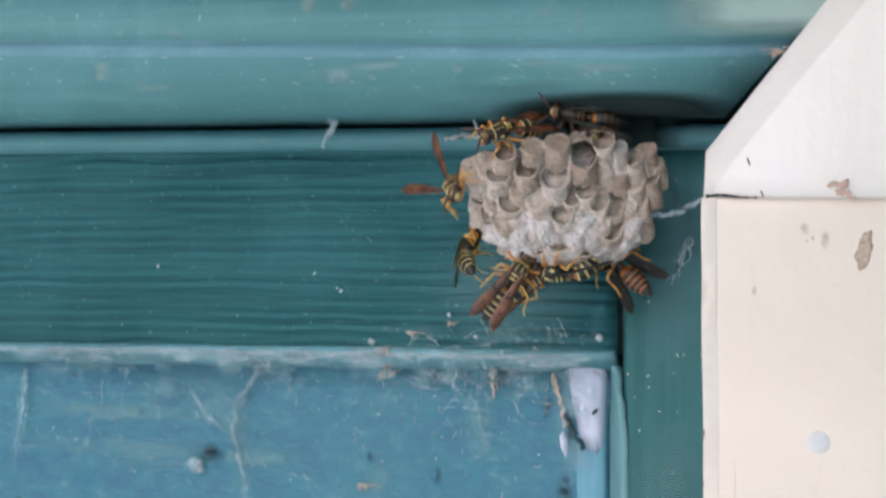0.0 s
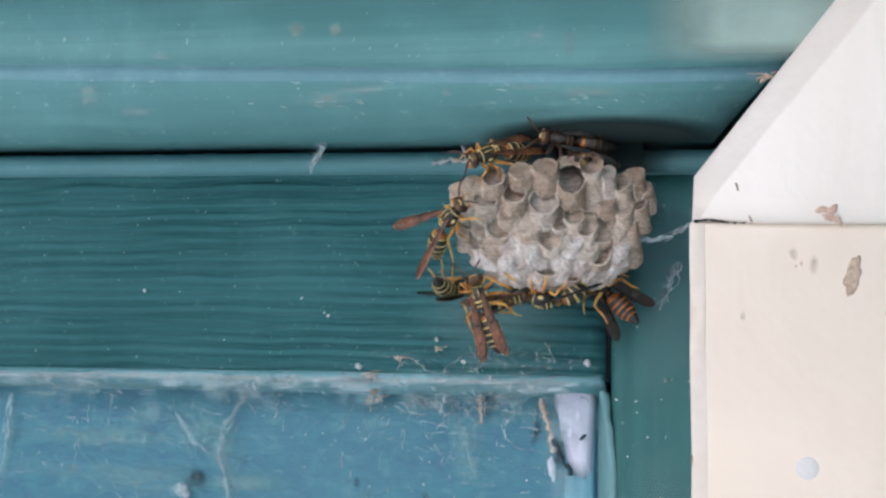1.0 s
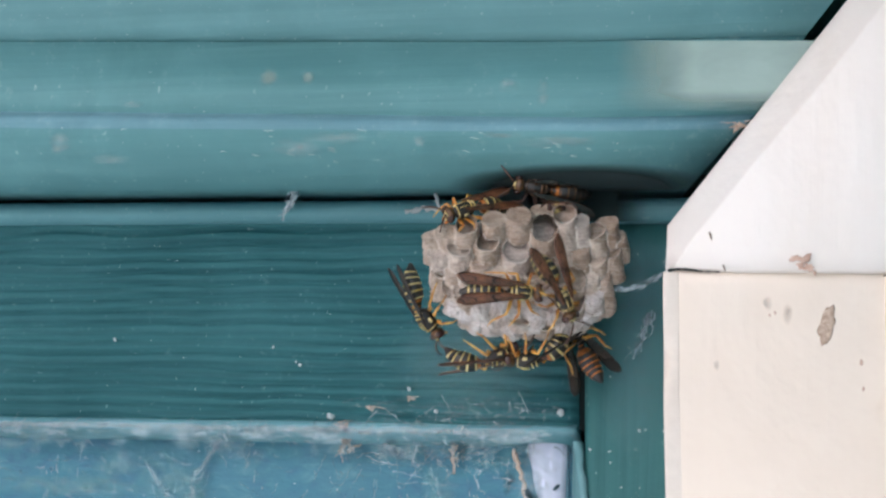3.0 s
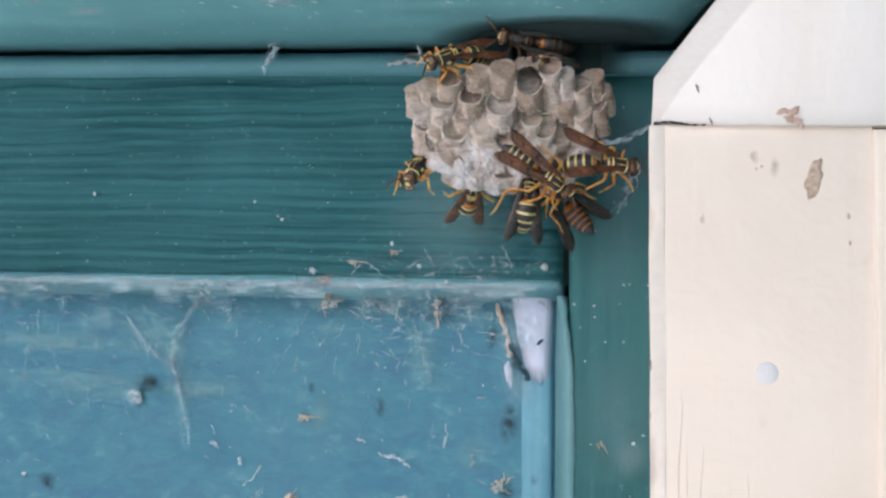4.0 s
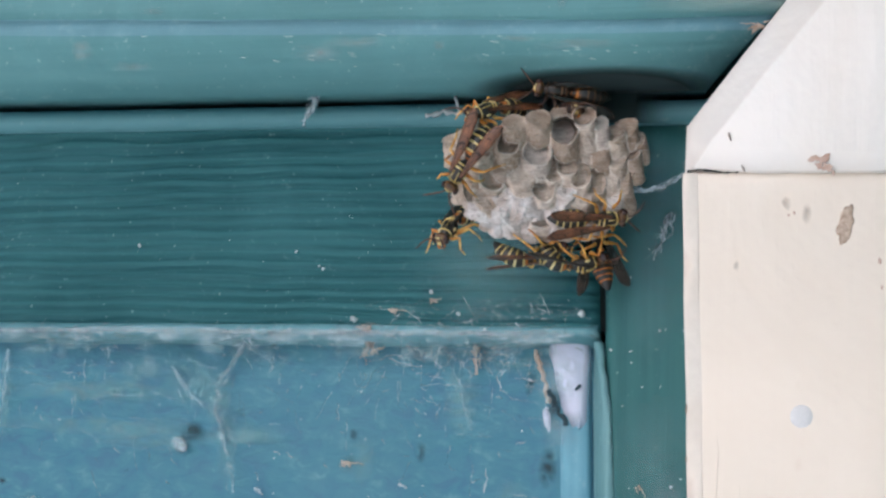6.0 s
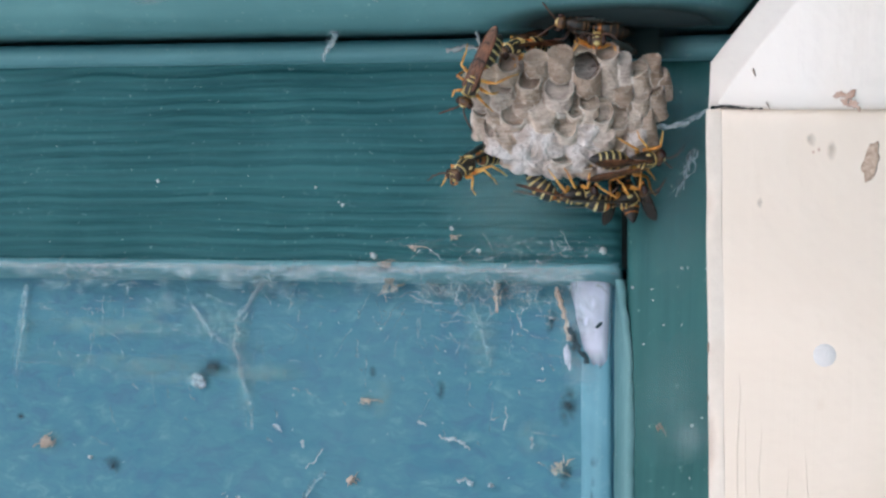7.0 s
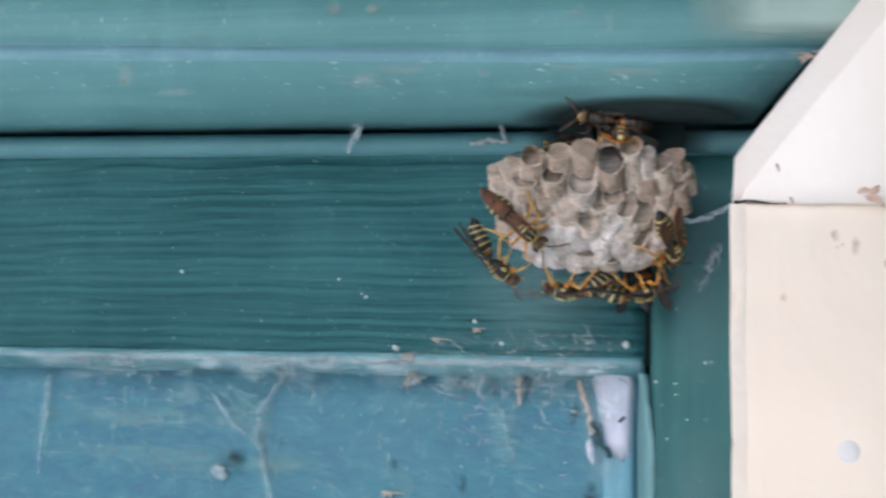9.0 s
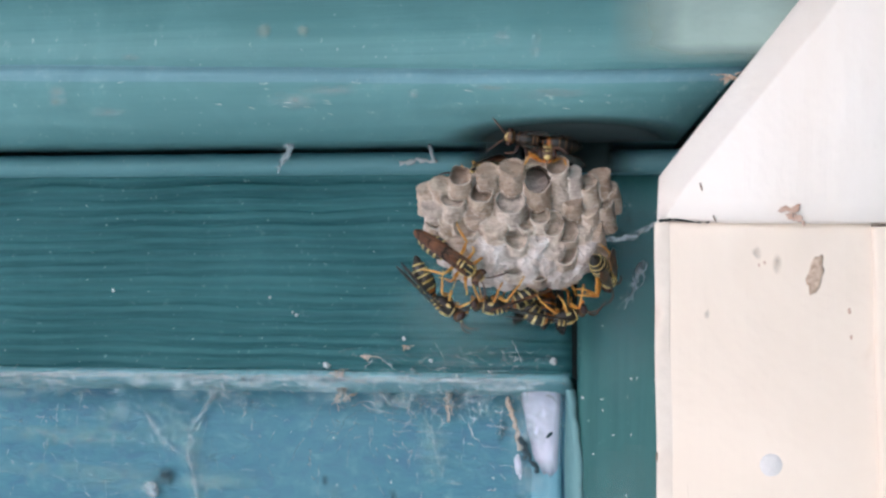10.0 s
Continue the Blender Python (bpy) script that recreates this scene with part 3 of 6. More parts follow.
# ---- the white porch post with its brace ----
def white_post():
    post = tagged(new("porch_post"), "cream-white painted wooden post with a diagonal brace", "post")
    # edge_strip: a whiter paint line, lightened too for sky light on the corner
    for name, x0, x1, y0, top, r in (("edge_strip", 0.0571, 0.0600, -0.0350, 0.0026, 0.0003), ("post_board", 0.0598, 0.0947, -0.0350, 0.0026, 0.00025), ("side_board", 0.09455, 0.1500, -0.0362, 0.0016, 0.0010)):
        corner = [(x0 + r - r * math.cos(a), y0 + r - r * math.sin(a)) for a in steps(0, math.pi / 2, 5)]
        out = [(x0, -0.0005)] + corner + [(x1 - x + x0, y) for x, y in reversed(corner)] + [(x1, -0.0005)]
        zs = [GROUND, -0.4] + steps(-0.16, top - 0.0003, 60) + [top]
        rows = [[(x + (lean(z) if x < 0.14 else 0) + 0.0003 * noise.noise((z * 70, 1, i > 5)) + (0.0006 * noise.noise((z * 45, 6, 2)) * (name == "edge_strip" and i > 5)), y + (0.00018 * noise.noise((x * 500, 4, z * 22)) if y < -0.03 else 0) + (0.0002 if z == top else 0), z + (0.0003 * noise.noise((x * 160, 2, 2)) if z == top else 0)) for i, (x, y) in enumerate(out)] for z in zs]
        bm = sheet(rows, close=True)
        bm.verts.ensure_lookup_table()
        bm.faces.new([bm.verts[len(bm.verts) - 1 - i] for i in range(len(out))])
        part(name, bm, M_WHITE_EDGE if name == "edge_strip" else M_WHITE, post, "white edge strip, its paint lightened for sky light" if name == "edge_strip" else "")
    # brace: an outline in the wall's plane, with a wide rounded chamfer along the slanted edge
    out = [(0.0565, 0.0032), (0.0566, 0.0122), (0.0665, 0.0253), (0.0766, 0.0385), (0.1220, 0.0985), (0.1500, 0.0985), (0.1500, 0.0015), (0.0700, 0.0023)]
    inn = [(0.0592, 0.0033), (0.0620, 0.0078), (0.0722, 0.0210), (0.0840, 0.0357), (0.1295, 0.0960), (0.1500, 0.0960), (0.1500, 0.0016), (0.0700, 0.0024)]
    layers = []
    for f, y in ((0.0, -0.0240), (0.0, -0.0290), (0.04, -0.0297), (0.30, -0.0315), (0.60, -0.0336), (0.92, -0.03565), (0.98, -0.0361), (1.0, -0.0362), (1.06, -0.0363)):
        layers.append([(a[0] + (b[0] - a[0]) * f, y, a[1] + (b[1] - a[1]) * f) for a, b in zip(out, inn)])
    bm = sheet(layers, close=True)
    bm.verts.ensure_lookup_table()
    n = len(out)
    bm.faces.new([bm.verts[i] for i in range(n)])
    bm.faces.new([bm.verts[len(bm.verts) - 1 - i] for i in range(n)])
    brace = part("brace", bm, M_WHITE_BRACE, post)
    brace.data.shade_smooth()
    bm = bmesh.new()
    bmesh.ops.create_uvsphere(bm, u_segments=20, v_segments=10, radius=0.00215)
    bmesh.ops.transform(bm, matrix=Matrix.Translation((0.0783, -0.0348, -0.0394)) @ Matrix.Diagonal((1, 0.26, 1.0, 1)), verts=bm.verts)
    part("nail_head", bm, M_NAIL, post, "round nail head under white paint")
    return post


white_post()

# ground and roof, both unseen and added to shape the light
bm = bmesh.new()
bmesh.ops.create_grid(bm, x_segments=8, y_segments=8, size=500)
bmesh.ops.transform(bm, matrix=Matrix.Translation((0, 0, GROUND)), verts=bm.verts)
tagged(part("ground", bm, M_GROUND), "unseen ground, kept pale to bounce light up", "ground", kind="structure")
# Unseen roof panel, sized and toned to cut off the high sky.
tagged(part("porch_soffit", box(bmesh.new(), -4.0, 4.0, -0.66, 0.10, 0.40, 0.44), M_ADDED_ROOF), "grey unseen roof panel added to block the high sky", "soffit", kind="structure")
# Unseen wall added at the right to keep light out from there.
tagged(part("wall_return", box(bmesh.new(), 0.56, 0.66, -1.40, 0.024, GROUND, 0.40), M_STILE), "plain teal unseen wall added to block light from the right", "wall", kind="structure")


# ---- the paper wasps' nest ----
# Turned as the camera first stands, so the comb's relief fits its view.
NEST = pose(0.02789, -0.0170, 0.00711, 100.013, -2.866, 16.494)   # x to the right, y up, z out of the comb


def comb_cells():
    """The comb's cells as (u, v, w, axis, radius, kind), mm, mouths seen from the open side."""
    rng, hollow = random.Random(4), random.Random(11)
    cells = []

    def add(u, v, wide, kind):
        if kind == "shut" and v < 7 and hollow.random() < 0.45:
            kind = "shallow"
        if v < 3:
            u *= 1 - 0.016 * (3 - v)
        side = u / 18
        drop = max(0.0, -v - 3.5)
        w = 2.6 + 0.20 * (9 - v) - 0.26 * drop - 0.05 * drop ** 2 - 4.2 * abs(side) ** 2.4 + rng.uniform(-0.3, 0.3)
        w -= 3.8 if v > 10.5 else 0.0
        up = 0.93 - 0.030 * max(0.0, 2.0 - v)
        axis = Vector((-0.20 * max(0.0, side) + 0.06 * min(0.0, side) + rng.uniform(-0.05, 0.05), up + rng.uniform(-0.05, 0.05), 0.24 + 0.035 * max(0.0, 3.0 - v))).normalized()
        cells.append((u, v, w, axis, wide * 0.57, kind))

    # long open and domed cells along the top
    for row in (((-17.0, 5.9, 3.6, "shut"), (-14.3, 6.9, 3.8, "shut"), (-10.8, 8.1, 4.0, "open"), (-5.7, 9.2, 4.1, "shut"), (-1.1, 10.0, 4.5, "shut"), (3.5, 10.8, 4.3, "shut"), (7.5, 10.2, 3.9, "open"), (10.3, 8.9, 3.5, "shut"), (13.1, 7.1, 3.5, "shallow"), (15.4, 8.5, 4.0, "shut"), (17.2, 6.1, 3.6, "shut")),
                ((-15.6, 3.1, 4.0, "shut"), (-11.9, 4.0, 4.0, "shallow"), (-6.8, 5.0, 3.8, "open"), (-1.4, 3.4, 4.9, "shallow"), (3.7, 7.6, 4.7, "deep"), (10.2, 3.6, 3.4, "shut"), (13.4, 2.2, 3.4, "shut"), (15.9, 3.4, 3.6, "shallow")),
                ((-16.2, 0.3, 3.6, "shut"), (-13.4, -0.4, 4.0, "shut"), (-10.5, -1.3, 4.2, "shallow"), (-8.2, 1.3, 3.7, "shut"), (-4.6, -0.4, 4.9, "shut"), (1.4, 0.2, 4.0, "shut"), (4.2, 0.9, 3.6, "shut"), (6.8, -0.8, 4.0, "shallow"), (9.8, -2.0, 3.8, "shut"), (12.6, -1.2, 3.6, "shut"), (15.2, -1.6, 3.6, "shut")),
                ((-15.0, -3.4, 3.6, "shut"), (-12.3, -4.4, 4.2, "shut"), (-8.6, -3.9, 4.3, "capped"), (-4.5, -4.2, 5.2, "capped"), (-0.3, -3.0, 4.2, "shallow"), (3.4, -3.3, 4.7, "capped"), (7.2, -4.6, 4.4, "shut"), (14.2, -5.0, 3.6, "shut"))):
        for u, v, wide, kind in row:
            add(u, v, wide, kind)
    # crowded white-capped cells below
    for v, u0, u1, count, wide, bare in ((-5.9, -13.2, 13.6, 8, 4.5, 6), (-7.5, -12.2, 13.0, 8, 4.2, 3), (-8.9, -10.8, 12.2, 7, 3.9, 4), (-9.4, -8.0, 8.5, 5, 3.2, 2)):
        for i in range(count):
            u = u0 + (u1 - u0) * i / (count - 1) + rng.uniform(-0.5, 0.5)
            add(u, v + rng.uniform(-0.6, 0.6) + 0.9 * (u / 15) ** 2, wide + rng.uniform(-0.3, 0.5), "shallow" if i == bare else "capped")
    return cells


DEPTH = {"deep": 6.0, "open": 3.0, "shallow": 1.6, "shut": 0.25, "capped": -0.25}
TILT = {"deep": 0.20, "open": 0.22, "shallow": 0.24, "shut": 0.34, "capped": 0.34}


def comb_skins(step=0.2):
    """The fused paper walls of the comb: the outer surface of all the cells' tubes, shared out cell by cell.
    Yields each cell's kind, points, faces and the faces' material slot (0 wall, 1 inside, 2 rim)."""
    cells = comb_cells()
    us, vs = np.arange(-20.0, 20.0, step), np.arange(-14.5, 14.5, step)
    U, V = np.meshgrid(us, vs)
    # crumpled paper: the surface wanders a little
    wob = lambda f, k: np.array([[noise.noise((u * f, v * f, k)) for u in us] for v in vs])
    slow_u, slow_v, fine, folds, grit = wob(0.42, 3.0), wob(0.42, 11.0), wob(1.5, 21.0), wob(0.75, 31.0), wob(3.0, 41.0)
    A, B = U + 0.45 * slow_u + 0.10 * fine, V + 0.45 * slow_v
    best = np.full(U.shape, -99.0)
    second = np.full(U.shape, -99.0)
    owner = np.full(U.shape, -1)
    slot, pit = np.zeros(U.shape, int), np.zeros(U.shape)
    for c, (cu, cv, cw, a, r, kind) in enumerate(cells):
        qu, qv = A - cu, B - cv
        # far side of a six-sided-ish cylinder along a, cut by the mouth's plane
        along0 = qu * a.x + qv * a.y
        pu, pv, pw = qu - along0 * a.x, qv - along0 * a.y, -along0 * a.z
        du, dv, dw = -a.z * a.x, -a.z * a.y, 1 - a.z * a.z
        aa, bb, cc = du * du + dv * dv + dw * dw, pu * du + pv * dv + pw * dw, pu * pu + pv * pv + pw * pw - r * r
        disc = bb * bb - aa * cc
        inside = disc > 0
        wall = np.where(inside, (-bb + np.sqrt(np.maximum(disc, 0))) / aa, -99)
        k = TILT[kind]
        mouth = -(qu * a.x * 0.5 + qv * a.y * k) / a.z
        inside &= mouth >= (-bb - np.sqrt(np.maximum(disc, 0))) / aa
        # distance from the mouth's middle, across the cell
        flat = np.minimum(wall, mouth)
        al = along0 + flat * a.z
        inside &= al > -(11.0 - 13.0 * max(0.0, abs(cu) / 18 - 0.5) if cv > -3 else 3.6)
        rho = np.sqrt(np.maximum(0, qu * qu + qv * qv + flat * flat - al * al)) / r
        at_mouth = mouth <= wall
        f = np.clip((0.92 - rho) / 0.16, 0, 1)
        f = f * f * (3 - 2 * f)
        sunk = np.where(at_mouth, -DEPTH[kind] * f + (0.10 * np.exp(-((rho - 0.95) / 0.05) ** 2) if kind in ("deep", "open", "shallow") else 0), 0)
        # blunt paper ends
        soft = np.clip(1 - np.abs(wall - mouth) / 0.8, 0, 1) ** 2 * 0.2 if kind in ("shut", "capped") else 0.0
        h = np.where(inside, flat - soft + cw, -99)
        over = h > best
        second = np.where(over, best, np.maximum(second, h))
        best = np.where(over, h, best)
        owner = np.where(over, c, owner)
        kindslot = np.where(at_mouth & (rho < 0.86) & (kind in ("deep", "open", "shallow")), 1, np.where(at_mouth & (rho > 0.92) & (kind in ("deep", "open", "shallow")), 2, 0))
        slot = np.where(over, kindslot, slot)
        pit = np.where(over, sunk, pit)
    gap = np.clip(1 - (best - second) / 0.55, 0, 1)
    low = np.clip((-1.0 - V) / 4.0, 0, 1)
    # pale ridges where neighbouring tubes meet
    beside = (owner != np.roll(owner, 1, axis=1)) | (owner != np.roll(owner, -1, axis=1))
    slot = np.where(beside & (gap > 0.3) & (fine > -0.25) & (slot == 0) & (pit > -0.6) & (V > -4.0), 2, slot)
    W = best + pit + 0.08 * gap * gap + 0.15 * fine + 0.30 * slow_u + 0.035 * grit + (0.16 + 0.70 * low) * (0.45 * np.abs(folds) + 0.30 * np.abs(fine))
    W = np.where(best < -50, -8.0, np.maximum(W, -8.0))
    for c, cell in enumerate(cells):
        pts, faces, slots, index = [], [], [], {}
        for j, i in zip(*np.nonzero(owner[:-1, :-1] == c)):
            corners = [(j, i), (j, i + 1), (j + 1, i + 1), (j + 1, i)]
            if min(best[p] for p in corners) < -50:
                continue
            for p in corners:
                if p not in index:
                    index[p] = len(pts)
                    pts.append((U[p] * MM, V[p] * MM, W[p] * MM))
            faces.append([index[p] for p in corners])
            slots.append(int(slot[j, i]))
        if faces:
            yield cell[5], cell[1], cell[0], pts, faces, slots


def wasp_nest():
    nest = tagged(new("wasp_nest"), "grey paper wasp nest with open and white-capped cells", "wasp nest")
    nest.matrix_basis = NEST
    # comb back and the stalk that holds it under the head board
    bm = bmesh.new()
    bmesh.ops.create_icosphere(bm, subdivisions=4, radius=1.0)
    for v in bm.verts:
        k = 1 + 0.07 * noise.noise(v.co * 4)
        v.co = Vector((v.co.x * 15.6 * k + 0.3, v.co.y * 10.4 * k + 0.2, v.co.z * 5.6 * k - 4.0 - 1.8 * v.co.y)) * MM
    part("comb_back", bm, M_PAPER_BROWN, nest)
    pts = [Vector((0.6, 6.5, -6)), Vector((0.8, 10.0, -9)), Vector((1.2, 12.8, -13)), Vector((1.4, 14.4, -18))]
    rows = [[(p + Vector((math.cos(t), 0.4 * math.sin(t), math.sin(t))) * r) * MM for t in steps(0, 2 * math.pi * 11 / 12, 11)] for p, r in zip(pts, (3.4, 1.6, 1.0, 1.0))]
    part("stalk", sheet(rows, close=True), M_DARKBIT, nest, "dark stalk")
    for kind, v, u, pts, faces, slots in comb_skins():
        me = bpy.data.meshes.new("cell")
        me.from_pydata(pts, [], faces)
        # Browner paper above; at the right it also paints that side's shade.
        wall = M_CAP if kind == "capped" else M_PAPER_BROWN if v > 1.5 or u > 12.5 else M_PAPER
        # Deeper cells get darker brown linings, with the recess's shade in the colour.
        for m in (wall, M_INSIDE_SHADE if kind == "deep" else M_LIGHTINSIDE if kind == "open" else M_PAPER_BROWN, M_RIM):
            me.materials.append(m)
        me.polygons.foreach_set("material_index", slots)
        me.shade_smooth()
        ob = new("capped_cell" if kind == "capped" else "cell", me)
        ob.parent = nest
        if kind == "capped":
            tagged(ob, "white silk-capped cell")
    return nest


wasp_nest()


# ---- the wasps ----
def lathe(stations, n=14, squash=1.0):
    """A closed skin through rings: (centre, axis, radius) each."""
    rows = []
    for c, a, r in stations:
        a = Vector(a).normalized()
        s = a.cross(Vector((0, 0, 1)) if abs(a.z) < 0.9 else Vector((1, 0, 0))).normalized()
        u = s.cross(a)
        rows.append([Vector(c) + (s * math.cos(2 * math.pi * i / n) + u * math.sin(2 * math.pi * i / n) * squash) * r for i in range(n)])
    bm = sheet(rows, close=True)
    bm.verts.ensure_lookup_table()
    bm.faces.new([bm.verts[i] for i in range(n)])
    bm.faces.new([bm.verts[len(bm.verts) - 1 - i] for i in range(n)])
    return bm


def limb(points, radii, n=8):
    st = []
    pts = [Vector(p) for p in points]
    for i, p in enumerate(pts):
        a = pts[min(i + 1, len(pts) - 1)] - pts[max(i - 1, 0)]
        st.append((p * MM, a, radii[i] * MM))
    return lathe(st, n)


def blob(centre, size, sub=3, lumps=0.04):
    bm = bmesh.new()
    bmesh.ops.create_icosphere(bm, subdivisions=sub, radius=1.0)
    for v in bm.verts:
        k = 1 + lumps * noise.noise(v.co * 3 + Vector(centre))
        v.co = Vector((v.co.x * size[0] * k + centre[0], v.co.y * size[1] * k + centre[1], v.co.z * size[2] * k + centre[2])) * MM
    return bm


ABDOMEN_R = ((0.0, 0.32), (0.7, 0.36), (1.3, 0.74), (2.1, 1.45), (3.1, 1.84), (4.2, 1.94), (5.4, 1.84), (6.6, 1.52), (7.7, 1.06), (8.6, 0.58), (9.1, 0.12))


def spine(curl):
    """Centre line of the abdomen, bending down by curl degrees: s -> (point, axis)."""
    pts, p, steps_n = [], Vector((-2.1, 0, -0.1)), 91
    for i in range(steps_n + 1):
        s = 9.1 * i / steps_n
        ang = radians(curl) * min(1.0, max(0.0, (s - 0.4) / 7.0)) + radians(8)
        d = Vector((-math.cos(ang), 0, -math.sin(ang)))
        pts.append((p.copy(), d))
        p = p + d * (9.1 / steps_n)
    return lambda s: pts[max(0, min(steps_n, round(s / 9.1 * steps_n)))]


def radius_at(s):
    for (a, ra), (b, rb) in zip(ABDOMEN_R, ABDOMEN_R[1:]):
        if a <= s <= b:
            return ra + (rb - ra) * (s - a) / (b - a)
    return 0.1


def make_wing(side, length, wide, material, wasp, label):
    """A long wing folded lengthwise: cambered, thin, rounded at the tip; its hinge is the part's origin."""
    rows = []
    n = 12
    for top in (0.03, -0.03):
        for i in range(n + 1):
            f = i / n
            x = -length * f
            half = wide * (0.30 + 0.70 * math.sin(min(1.0, f * 1.25) * math.pi / 2)) * (1 if f < 0.80 else math.sqrt(max(0.0, 1 - ((f - 0.80) / 0.205) ** 2)))
            row = []
            for k in range(5):
                g = k / 4 - 0.62
                row.append(Vector((x, side * (g * half + 0.10 * length * f * f * 0.25), top + 0.16 * math.sin(math.pi * k / 4) - 0.3 * f * f)) * MM)
            rows.append(row)
    a, b = rows[:n + 1], rows[n + 1:]
    bm = sheet([ra + list(reversed(rb)) for ra, rb in zip(a, b)], close=True)
    return part("wing", bm, material, wasp, label)


def make_wasp(label, seed, curl, spread, dark_wings=False, orange=False, reach=0.8, feeler=1.0, legs=M_LEG, marks=None):
    """A paper wasp, head along +x, back along +z; 16 mm long. Returns it with its two wings."""
    rng = random.Random(seed)
    mark = marks or (M_ORANGE if orange else M_YELLOW)
    w = tagged(new("paper_wasp"), label, "wasp", "wasps on the nest")
    part("thorax", blob((0.1, 0, 0), (2.5, 1.45, 1.55)), M_BLACK, w)
    # yellow marks: collar, two on the scutellum, flank patches
    part("collar_mark", lathe([(Vector((1.55 + 0.06 * k, 0, 0.05)) * MM, (1, 0, -0.15), r * MM) for k, r in enumerate((1.30, 1.42, 1.42, 1.26))], 18), mark, w, "orange collar mark" if orange else "yellow collar mark")
    for x, wd, rise in ((-0.95, 1.15, 1.50), (-1.75, 0.95, 1.22)):
        bm = limb([(x + 0.15, -wd, rise - 0.65), (x, -wd * 0.55, rise), (x - 0.05, 0, rise + 0.12), (x, wd * 0.55, rise), (x + 0.15, wd, rise - 0.65)], (0.1, 0.19, 0.17, 0.19, 0.1), 6)
        part("back_mark", bm, mark, w, "orange cross mark" if orange else "yellow cross mark")
    for side in (-1, 1):
        part("flank_mark", blob((0.3, side * 1.42, 0.1), (0.55, 0.22, 0.35), 2), mark, w, "orange flank mark" if orange else "yellow flank mark")
        bm = limb([(1.5, side * 0.5, 1.45), (0.6, side * 0.55, 1.66), (-0.3, side * 0.5, 1.66)], (0.07, 0.12, 0.07), 6)
        part("stripe", bm, mark, w, "thin orange stripe" if orange else "thin yellow stripe")
    # head
    head = part("head", blob((3.2, 0, -0.15), (0.95, 1.5, 1.32)), M_HEAD, w, "dark head with a yellow face")
    part("face", blob((3.95, 0, -0.62), (0.32, 0.62, 0.55), 2), M_YELLOW, head, "yellow face plate")
    part("brow", limb([(3.9, -0.75, 0.45), (4.16, 0, 0.62), (3.9, 0.75, 0.45)], (0.12, 0.16, 0.12), 6), M_YELLOW, head, "yellow brow band")
    for side in (-1, 1):
        part("eye", blob((3.45, side * 1.28, 0.0), (0.72, 0.48, 1.05), 2, 0.0), M_EYE, head, "dark red-brown eye")
        part("jaw", limb([(3.75, side * 0.7, -1.15), (4.05, side * 0.45, -1.55), (4.1, side * 0.1, -1.7)], (0.26, 0.22, 0.08), 6), M_ORANGE, head, "orange jaw")
        a = rng.uniform(0.7, 1.3) * feeler
        bm = limb([(4.05, side * 0.4, 0.35), (4.7, side * 0.75, 0.95), (5.6, side * (1.2 + 0.4 * a), 1.2), (6.5, side * (1.7 + 0.8 * a), 0.9), (7.4, side * (2.1 + 1.3 * a), 0.2)], (0.14, 0.15, 0.17, 0.18, 0.10))
        part("antenna", bm, M_ANTENNA, head)
    # abdomen with its bands
    line = spine(curl)
    st = [(line(s)[0] * MM, line(s)[1], radius_at(s) * MM) for s in steps(0, 9.1, 26)]
    abd = part("abdomen", lathe(st, 18, 0.92), M_BLACK, w, "black abdomen")
    for s, wide in ((2.3, 0.20), (3.65, 0.22), (4.95, 0.22), (6.2, 0.20), (7.3, 0.18)):
        ss = [s - wide, s - wide * 0.85, s - wide * 0.3, s + wide * 0.3, s + wide * 0.5, s + wide * 0.62]
        st = [(line(q)[0] * MM, line(q)[1], (radius_at(q) + (0.05 if 0 < k < 5 else -0.04)) * MM) for k, q in enumerate(ss)]
        part("band", lathe(st, 18, 0.92), mark, abd, "pale yellow band" if not orange else "orange band")
    st = [(line(q)[0] * MM, line(q)[1], (radius_at(q) + 0.04) * MM) for q in (0.72, 0.95, 1.35, 1.75, 1.98)]
    part("waist_band", lathe(st, 14, 0.92), M_ORANGE, abd, "rust-orange waist band")
    # legs
    for k, (x, out, back) in enumerate(((1.35, 2.3, 1.5), (0.1, 2.8, -0.8), (-1.2, 3.0, -2.8))):
        for side in (-1, 1):
            q = reach * rng.uniform(0.85, 1.15)
            o, b = out * rng.uniform(0.75, 1.1), back + rng.uniform(-0.6, 0.6)
            knee = Vector((x + b * 0.5, side * (1.0 + o), -0.5 + 0.7 * rng.uniform(-0.4, 1)))
            ankle = knee + Vector((b * 0.75, side * o * rng.uniform(0.0, 0.5), -2.6 * q))
            toe = ankle + Vector((b * 0.35 + rng.uniform(-0.5, 0.5), side * rng.uniform(-0.2, 0.9), -1.5 * q))
            pts = [(x, side * 0.75, -1.15), (x + b * 0.1, side * 1.15, -1.35), ((x * 0.5 + knee.x * 0.5), (side * 1.1 + knee.y) / 2, (-1.2 + knee.z) / 2), knee, knee.lerp(ankle, 0.5), ankle, ankle.lerp(toe, 0.5), toe]
            bm = limb(pts, (0.36, 0.36, 0.33, 0.21, 0.23, 0.16, 0.12, 0.09))
            part("leg", bm, legs, w, "orange jointed leg" if legs is M_LEG else "jointed leg coloured dark for shade")
    # wings, hinged on the thorax
    wings = []
    wm = M_WING_DARK if dark_wings else M_WING
    for side in (-1, 1):
        wing = make_wing(side, 12.4, 2.25, wm, w, "smoky dark folded wing" if dark_wings else "amber-brown folded wing")
        wing.matrix_basis = wing_pose(side, spread, 2 - 0.30 * curl)
